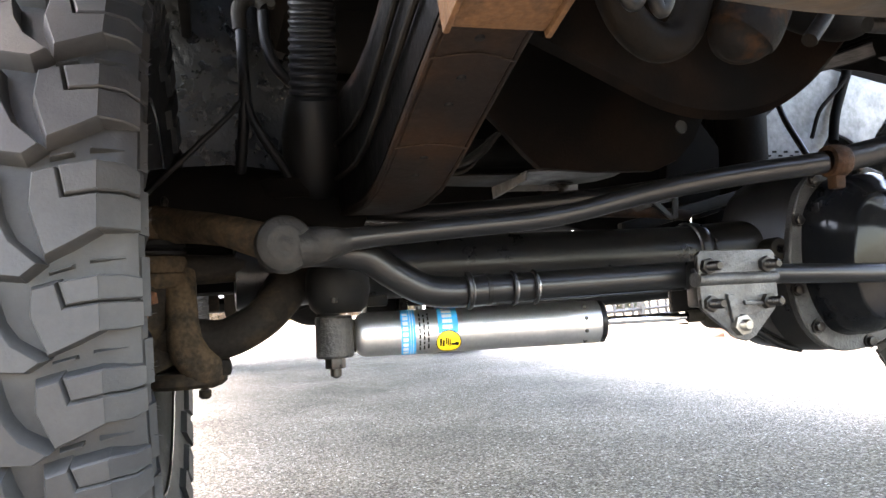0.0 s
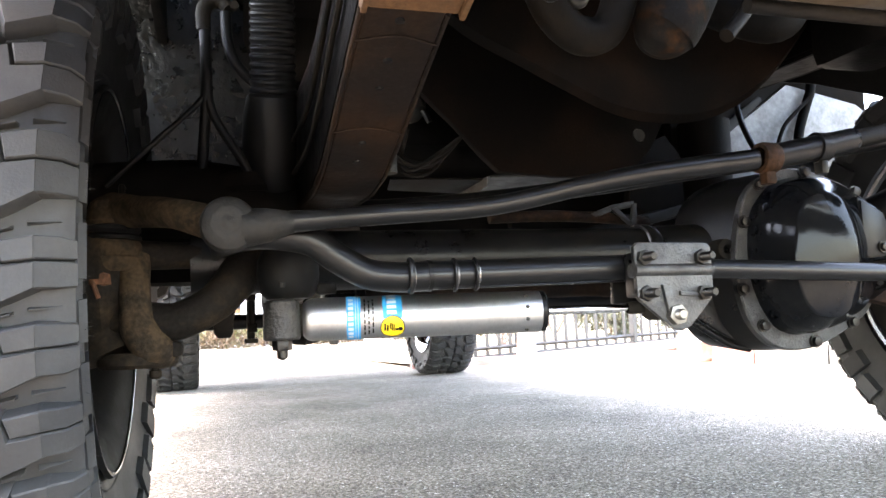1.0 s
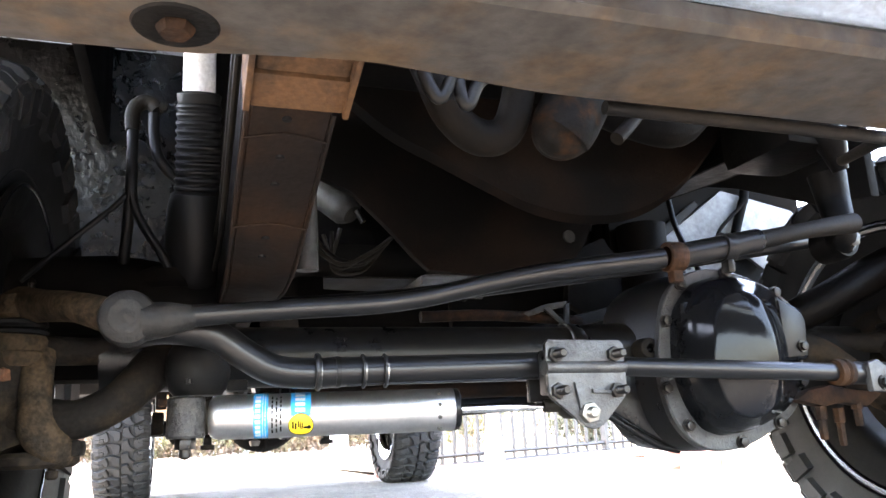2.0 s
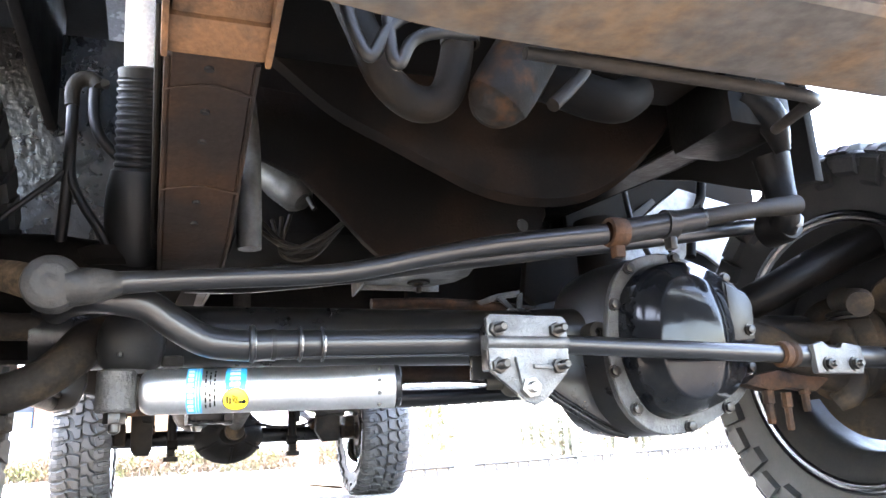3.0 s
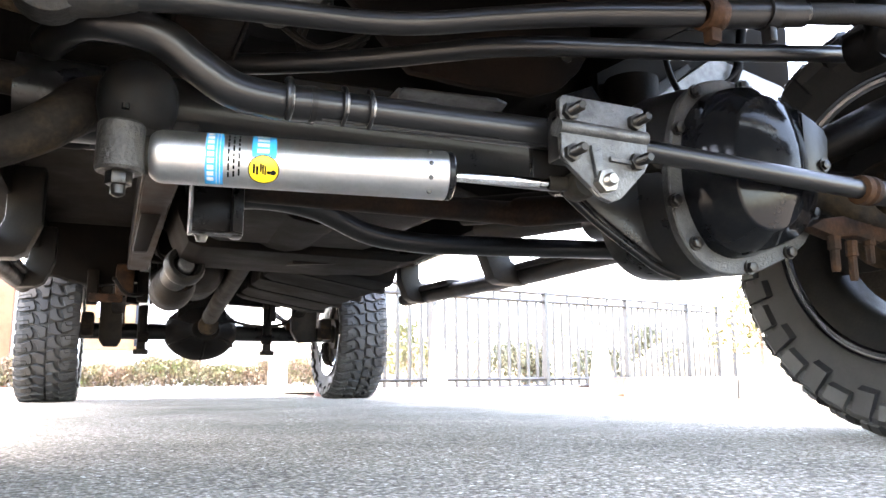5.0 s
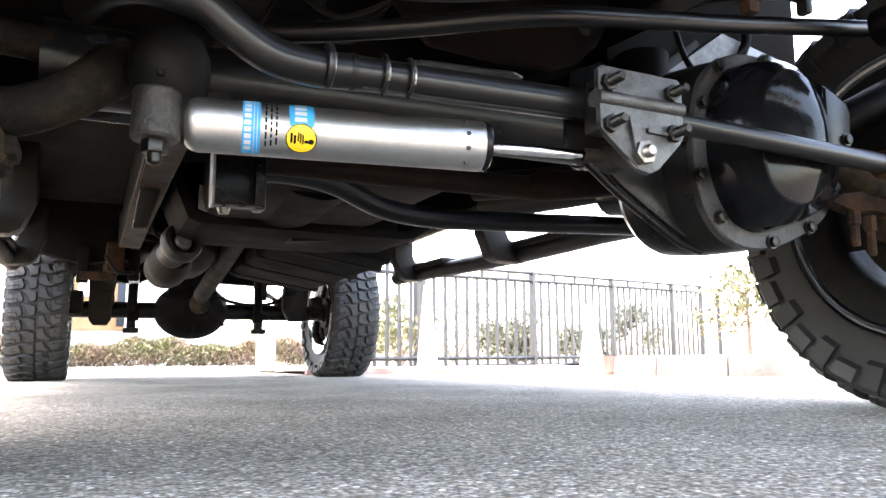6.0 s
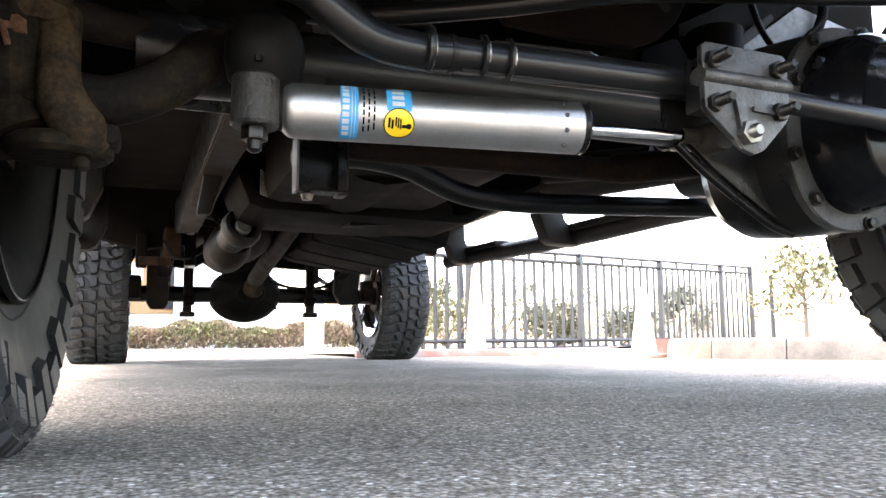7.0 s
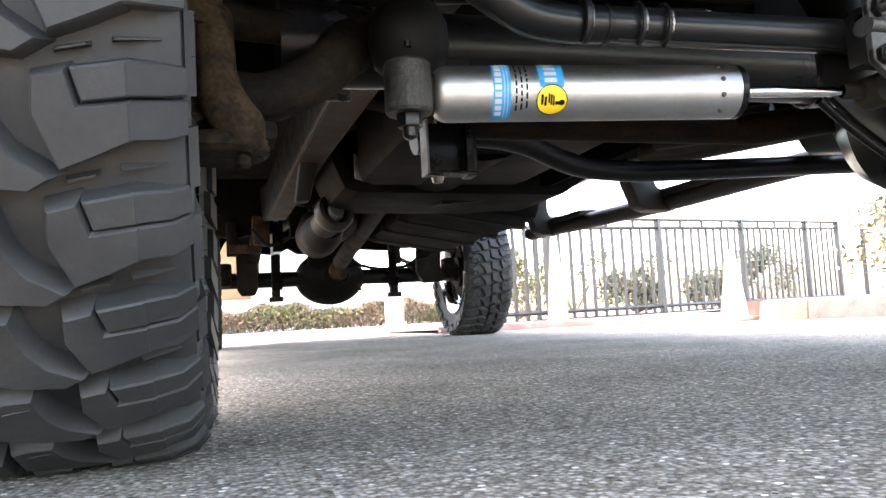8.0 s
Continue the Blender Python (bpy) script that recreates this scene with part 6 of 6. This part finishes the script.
# ---- body shell
part("cab_floor", join([box((0, 3.45, 0.93), (1.94, 2.6, 0.10), 0.02), box((0, 5.72, 1.02), (1.94, 2.26, 0.08), 0.02), box((0, 2.05, 1.15), (1.0, 0.5, 0.5), 0.05)]), underbody, truck, "black underside of the cab and bed")
side_low = [(0.95, 0.95), (1.05, 0.90), (1.10, 1.00), (1.22, 1.08), (1.98, 1.08), (2.10, 0.95), (2.14, 0.72), (4.85, 0.72), (4.90, 0.85), (5.10, 0.85), (5.24, 1.02), (6.0, 1.02), (6.14, 0.85), (6.85, 0.85), (6.85, 1.38), (4.9, 1.40), (4.85, 2.05), (3.2, 2.08), (2.55, 1.50), (0.95, 1.38)]
for s in (-1, 1):
    part("body_side", prism(side_low, 0.03, Matrix(((0, 0, 1, 0.985 * s - 0.015), (1, 0, 0, 0), (0, 1, 0, 0), (0, 0, 0, 1))), 0.006), body_paint, truck, "painted steel body side")
part("hood", box((0, 1.80, 1.44), (1.94, 1.7, 0.04), 0.01), body_paint, truck, "painted hood")
part("roof", box((0, 4.0, 2.07), (1.94, 1.7, 0.04), 0.01), body_paint, truck, "painted cab roof")
part("grille", box((0, 0.93, 1.14), (1.94, 0.06, 0.50), 0.01), chrome, truck, "chromed grille")
part("tailgate", box((0, 6.83, 1.12), (1.9, 0.05, 0.52), 0.01), body_paint, truck, "painted tailgate")


# ---------------------------------------------------------------- surroundings
concrete = material("kerb_concrete", (0.135, 0.13, 0.12), 0.9, spots=(0.09, 0.087, 0.082), spot_scale=5, spot_amount=0.45, grain=0.15, bump=0.3, bump_scale=60)
red_kerb = material("faded_red_paint", (0.27, 0.115, 0.092), 0.8, spots=(0.24, 0.19, 0.17), spot_scale=8, spot_amount=0.45, bump=0.2)
fence_paint = material("dark_fence_paint", (0.020, 0.022, 0.024), 0.5, bump=0.0)
cone_white = material("sunbleached_cone", (0.42, 0.36, 0.30), 0.6, spots=(0.42, 0.26, 0.16), spot_scale=6, spot_amount=0.35, bump=0.05)
dirt = material("planter_dirt", (0.15, 0.12, 0.09), 0.95, spots=(0.28, 0.22, 0.15), spot_scale=4, bump=0.6, bump_scale=30)
leaf_green = material("hedge_leaf", (0.085, 0.095, 0.028), 0.6, spots=(0.150, 0.098, 0.062), spot_scale=1.6, spot_amount=0.58, bump=0.0, island=0.5)
leaf_dark = material("shrub_leaf", (0.05525, 0.065, 0.0403), 0.6, spots=(0.078, 0.08125, 0.052), spot_scale=3, bump=0.0, island=0.5)
leaf_yellow = material("young_tree_leaf", (0.0825, 0.09075, 0.033), 0.55, spots=(0.11, 0.1018, 0.044), spot_scale=3, bump=0.0, island=0.4)
twig = material("twig_bark", (0.16, 0.12, 0.09), 0.9)
stucco = material("white_stucco", (0.78, 0.75, 0.70), 0.9, spots=(0.70, 0.66, 0.6), spot_scale=1.2, bump=0.2, bump_scale=60)
orange_paint = material("terracotta_paint", (0.26, 0.085, 0.040), 0.8, spots=(0.21, 0.07, 0.034), spot_scale=2.5, spot_amount=0.4, bump=0.1)
dark_glass = material("shop_window", (0.020, 0.024, 0.032), 0.35, bump=0.0, spec=0.2)
poster_blue = material("blue_poster", (0.05, 0.13, 0.40), 0.5, bump=0.0)
white_paint = material("white_post_paint", (0.8, 0.8, 0.79), 0.6, bump=0.05)

# kerb island on the right with a red painted nose
def kerb_piece(points, mat, label, name="kerb", high=1.0):
    """points: base line of the face; a kerb 0.125 high with rounded top and 0.16 wide."""
    bm = bmesh.new()
    rings = []
    n = len(points)
    for i in range(n):
        p = Vector((*points[i], 0))
        a = Vector((*points[max(i - 1, 0)], 0))
        b = Vector((*points[min(i + 1, n - 1)], 0))
        t = (b - a).normalized()
        back = Vector((-t.y, t.x, 0))
        if back.dot(Vector((1, 1.2, 0))) < 0:
            back = -back
        prof = ((0.0, -0.02), (0.012, 0.09), (0.02, 0.112), (0.045, 0.124), (0.17, 0.126), (0.18, 0.118), (0.18, -0.02))
        rings.append([bm.verts.new(p + back * u + Vector((0, 0, h * high))) for u, h in prof])
    for r, q in zip(rings, rings[1:]):
        for k in range(len(r) - 1):
            bm.faces.new((r[k], r[k + 1], q[k + 1], q[k]))
    bm.faces.new(rings[0])
    bm.faces.new(rings[-1])
    return tagged(part(name, bm, mat, None), label, "kerb", "kerb pieces", "structure")


kerb_piece([(2.618, 4.437), (2.692, 4.302), (2.830, 4.071)], concrete, "pale worn concrete kerb")
kerb_piece([(2.833, 4.064), (3.027, 3.759), (3.372, 3.216)], concrete, "pale worn concrete kerb")
kerb_piece([(3.376, 3.210), (4.112, 2.059), (6.186, -0.959)], concrete, "pale worn concrete kerb")
kerb_piece([(2.615, 4.442), (2.551, 4.559), (2.555, 4.713), (2.637, 4.892), (2.778, 5.011)], red_kerb, "concrete kerb nose with faded red paint")
kerb_piece([(0.9, 6.22), (1.42, 6.14), (1.85, 6.10), (2.28, 6.00), (2.60, 5.72), (2.80, 5.35), (2.80, 5.03)], red_kerb, "low kerb with faded red paint", high=0.45)
bm = bmesh.new()
vs = [bm.verts.new(p) for p in ((2.68, 4.62, 0.10), (3.15, 3.88, 0.10), (6.4, -0.6, 0.10), (40, 5, 0.10), (40, 40, 0.10), (5.0, 14.0, 0.05), (0.9, 8.2, 0.01), (0.95, 6.35, 0.03), (1.9, 6.22, 0.04), (2.36, 6.12, 0.05), (2.75, 5.78, 0.06), (2.94, 5.1, 0.10))]
bm.faces.new(vs)
tagged(part("planter_ground", bm, dirt, None), "dry dirt planting strip behind the kerb", "dirt", kind="structure")


# fence with thin pickets between doubled rails; its foot rises with the ground
def fence_run(a, b, ta, tb, la, lb, bays, n=10, d=3):
    """a, b: plan ends; ta, tb: top heights; la, lb: heights of the lowest rail."""
    a, b = Vector((*a, 0)), Vector((*b, 0))
    f = thing("fence", ((a + b) / 2), "dark painted steel picket fence", "fence")
    way = b - a
    ang = math.degrees(math.atan2(way.y, way.x))
    up = Vector((0, 0, 1))
    for na, nb in ((ta, tb), (ta - 0.085, tb - 0.085), (la, lb), (la + 0.075, lb + 0.075)):
        part("rail", tube([a + up * na, b + up * nb], 0.019, 4, curve=False), fence_paint, f)
    stick = mesh_of(box((0, 0, 0.5), (1, 1, 1)), "picket", fence_paint, 0)

    def upright(name, u, wide, z0, z1):
        ob = new(name, stick)
        ob.parent = f
        ob.matrix_parent_inverse = inv(f)
        p = a + way * u
        ob.matrix_basis = pose(p.x, p.y, z0, 0, 0, ang) @ Matrix.Diagonal((wide, wide, z1 - z0, 1))

    for k in range(bays + 1):
        u = k / bays
        top, low = ta + (tb - ta) * u, la + (lb - la) * u
        upright("post", u, 0.056, min(0.0, low - 0.1), top + 0.012)
        if k == bays:
            break
        for i in range(1, n + 1):
            v = (k + i / (n + 1)) / bays
            upright("picket", v, 0.024, la + (lb - la) * v, ta + (tb - ta) * v - 0.085)
        for i in range(1, d + 1):
            v = (k + i / (d + 1)) / bays
            upright("divider", v, 0.024, ta + (tb - ta) * v - 0.085, ta + (tb - ta) * v)


fence_run((1.27, 6.41), (2.05, 6.78), 0.90, 0.934, 0.04, 0.045, 1, 5, 1)
fence_run((2.05, 6.78), (6.73, 8.98), 0.934, 1.131, 0.045, 0.065, 3)
fence_run((6.73, 8.98), (7.64, 9.40), 1.131, 1.17, 0.065, 0.07, 1, 5, 1)
fence_run((3.15, 9.6), (4.35, 12.4), 1.08, 1.16, 0.05, 0.08, 2, 14, 3)


def cone(x, y, h=0.46):
    c = thing("traffic_cone", (x, y, 0), "sun-bleached traffic cone with a pale stripe", "traffic cone", "traffic cones")
    part("cone_body", lathe([(0.10, 0.02), (0.085, 0.05), (0.028, h), (0.022, h + 0.01), (0, h + 0.01)], "z", (x, y, 0), 28), cone_white, c)
    part("cone_base", box((x, y, 0.014), (0.26, 0.26, 0.028), 0.008, (0, 0, 20)), cone_white, c)


cone(2.568, 5.033, 0.46)
cone(1.915, 6.35, 0.70)


def leaves(count, inside, size, seed):
    """Many small bent leaves; inside(rnd) gives a place."""
    r = random.Random(seed)
    verts, faces = [], []
    for _ in range(count):
        p = Vector(inside(r))
        q = Euler((r.uniform(0, 6.28), r.uniform(0, 6.28), r.uniform(0, 6.28))).to_matrix()
        s = size * r.uniform(0.6, 1.3)
        base = len(verts)
        for c in ((-1, 0, 0), (0, -0.45, 0.12), (1, 0, 0), (0, 0.45, 0.12)):
            verts.append(p + q @ (Vector(c) * s))
        faces.append((base, base + 1, base + 2, base + 3))
    me = bpy.data.meshes.new("leaves")
    me.from_pydata([tuple(v) for v in verts], [], faces)
    return me


def foliage(name, me, mat, parent):
    me.materials.append(mat)
    ob = new(name, me)
    ob.parent = parent
    ob.matrix_parent_inverse = inv(parent)
    return ob


def hedge(x0, x1, y, h, depth):
    for k in range(1):
        hd = thing("hedge", ((x0 + x1) / 2, y, 0), "low clipped hedge, half green and half dry", "hedge")

        def inside(r):
            x = r.uniform(x0, x1)
            top = h * (0.85 + 0.15 * math.sin(x * 2.3) + 0.08 * math.sin(x * 7.1))
            return (x, y + r.uniform(-depth, depth), 0.02 + top * r.random() ** 0.7)

        foliage("leaves", leaves(60000, inside, 0.045, 3), leaf_green, hd)
        part("brushwood", join([tube([(x, y + rr.uniform(-depth, depth), 0), (x + rr.uniform(-0.1, 0.1), y + rr.uniform(-depth, depth), h * 0.9)], 0.008, 4, curve=False) for rr in [random.Random(8)] for x in np.linspace(x0, x1, 120)]), twig, hd)["kind"] = "stuff"


hedge(-14.0, 5.5, 19.0, 0.62, 0.6)

def shrub(x, y, h, w, seed, mat, n=2500, size=0.03):
    s = thing("shrub", (x, y, 0.1), "small leafy shrub behind the fence", "shrub", "shrubs")
    r0 = random.Random(seed)
    blobs = [(x + r0.uniform(-w, w) * 0.7, y + r0.uniform(-w, w) * 0.5, 0.1 + h * r0.uniform(0.3, 0.8), w * r0.uniform(0.3, 0.55)) for _ in range(7)]

    def inside(r):
        bx, by, bz, br = r.choice(blobs)
        d = Vector((r.gauss(0, 1), r.gauss(0, 1), r.gauss(0, 1))).normalized() * br * r.random() ** 0.4
        return (bx + d.x, by + d.y, max(0.1, bz + d.z))

    foliage("leaves", leaves(n, inside, size, seed + 1), mat, s)
    part("brushwood", join([tube([(x, y, 0.05), ((x + b[0]) / 2 + 0.03, (y + b[1]) / 2, b[2] * 0.5), b[:3]], [0.012, 0.008, 0.003], 6) for b in blobs]), twig, s)["kind"] = "stuff"


shrub(4.29, 9.2, 0.40, 0.52, 21, leaf_dark)
shrub(5.34, 9.34, 0.38, 0.50, 22, leaf_dark)
shrub(6.37, 9.54, 0.95, 0.38, 23, leaf_dark, 1500)
shrub(2.63, 8.74, 0.80, 0.42, 24, leaf_yellow, 1200)
shrub(3.3, 10.6, 0.6, 0.5, 25, leaf_yellow, 900)
shrub(4.7, 11.8, 1.15, 0.6, 26, leaf_dark, 1100)
shrub(6.0, 12.0, 1.0, 0.6, 27, leaf_dark, 1000)
shrub(8.2, 10.9, 0.9, 0.5, 28, leaf_dark, 900)


def young_tree(x, y, h, seed):
    t = thing("young_tree", (x, y, 0.1), "young slender tree with sparse yellow-green leaves", "tree")
    r0 = random.Random(seed)
    limbs = []
    tips = []
    for k in range(16):
        z = 0.15 + h * (0.15 + 0.8 * k / 16)
        a = r0.uniform(0, 6.28)
        ln = 0.34 * (1.1 - 0.6 * k / 16)
        tip = (x + ln * math.cos(a), y + ln * math.sin(a), z + ln * 0.55)
        limbs.append(tube([(x, y, z), (x + ln * 0.5 * math.cos(a), y + ln * 0.5 * math.sin(a), z + ln * 0.2), tip], [0.008, 0.005, 0.002], 6))
        tips.append((tip, ln))
    part("trunk", join([tube([(x, y, 0), (x + 0.01, y, h * 0.5), (x - 0.01, y, h + 0.2)], [0.02, 0.015, 0.005], 10)] + limbs), twig, t)

    def inside(r):
        (px, py, pz), ln = r.choice(tips)
        f = r.uniform(0.3, 1.1)
        return (x + (px - x) * f + r.gauss(0, 0.05), y + (py - y) * f + r.gauss(0, 0.05), pz - ln * 0.5 * (1 - f) + r.gauss(0, 0.05))

    foliage("crown", leaves(800, inside, 0.028, seed + 3), leaf_yellow, t)


young_tree(4.06, 5.08, 0.62, 41)
part("sign_post", tube([(5.25, 6.6, 0.0), (5.25, 6.6, 0.76)], 0.022, 12, curve=False), fence_paint, None)
tagged(bpy.data.objects["sign_post"], "thin dark steel post", "post")
post = part("white_post", box((1.02, 8.3, 0.30), (0.16, 0.16, 0.60), 0.01), white_paint, None)
tagged(post, "square white painted post", "post")

# shop building far behind on the left
shop = thing("shop_building", (-6, 22, 0), "white stucco shop with terracotta trim", "building")
part("wall", box((-8.0, 22, 2.0), (22, 0.4, 4.0), 0.02), stucco, shop)
part("wall_trim", box((-8.0, 21.7, 2.6), (22.2, 0.3, 0.25), 0.02), orange_paint, shop, "terracotta band")
for x in (-9.6, -7.0, -4.4, -2.0, 0.4):
    part("pillar", box((x, 21.6, 1.2), (0.5, 0.5, 2.4), 0.02), stucco, shop)
    if x < -9:
        part("window", box((x + 1.3, 21.75, 1.3), (1.3, 0.1, 1.3), 0.01), dark_glass, shop)
        part("poster", box((x + 1.3, 21.68, 0.95), (0.5, 0.02, 0.6)), poster_blue, shop, "blue window poster")
ochre = material("ochre_wall_paint", (0.30, 0.175, 0.085), 0.85, spots=(0.24, 0.135, 0.065), spot_scale=2.0, spot_amount=0.4, bump=0.15, bump_scale=60)
part("wall_panel", box((-0.45, 21.74, 1.75), (1.9, 0.14, 1.7), 0.01), ochre, shop, "ochre wall panel")
part("panel_window", box((-0.78, 21.65, 1.95), (0.34, 0.06, 0.45), 0.01), white_paint, shop, "small white-framed window")
part("shop_door", box((0.12, 21.65, 1.55), (0.32, 0.06, 1.1), 0.01), dark_glass, shop, "dark glazed shop door")
part("orange_pillar", box((-2.95, 21.5, 1.35), (0.36, 0.4, 2.7), 0.02), orange_paint, shop, "terracotta pillar")
part("shop_window", box((-3.40, 21.72, 1.75), (0.40, 0.12, 1.0), 0.01), dark_glass, shop, "dark shop window")
part("poster", box((-3.40, 21.64, 1.45), (0.34, 0.02, 0.36)), poster_blue, shop, "blue window poster")
part("orange_sign", box((1.85, 21.74, 2.60), (0.34, 0.10, 0.30), 0.01), orange_paint, shop, "small orange wall sign")
part("roof", box((-8.0, 22.5, 4.1), (22.6, 2.0, 0.25), 0.02), orange_paint, shop)
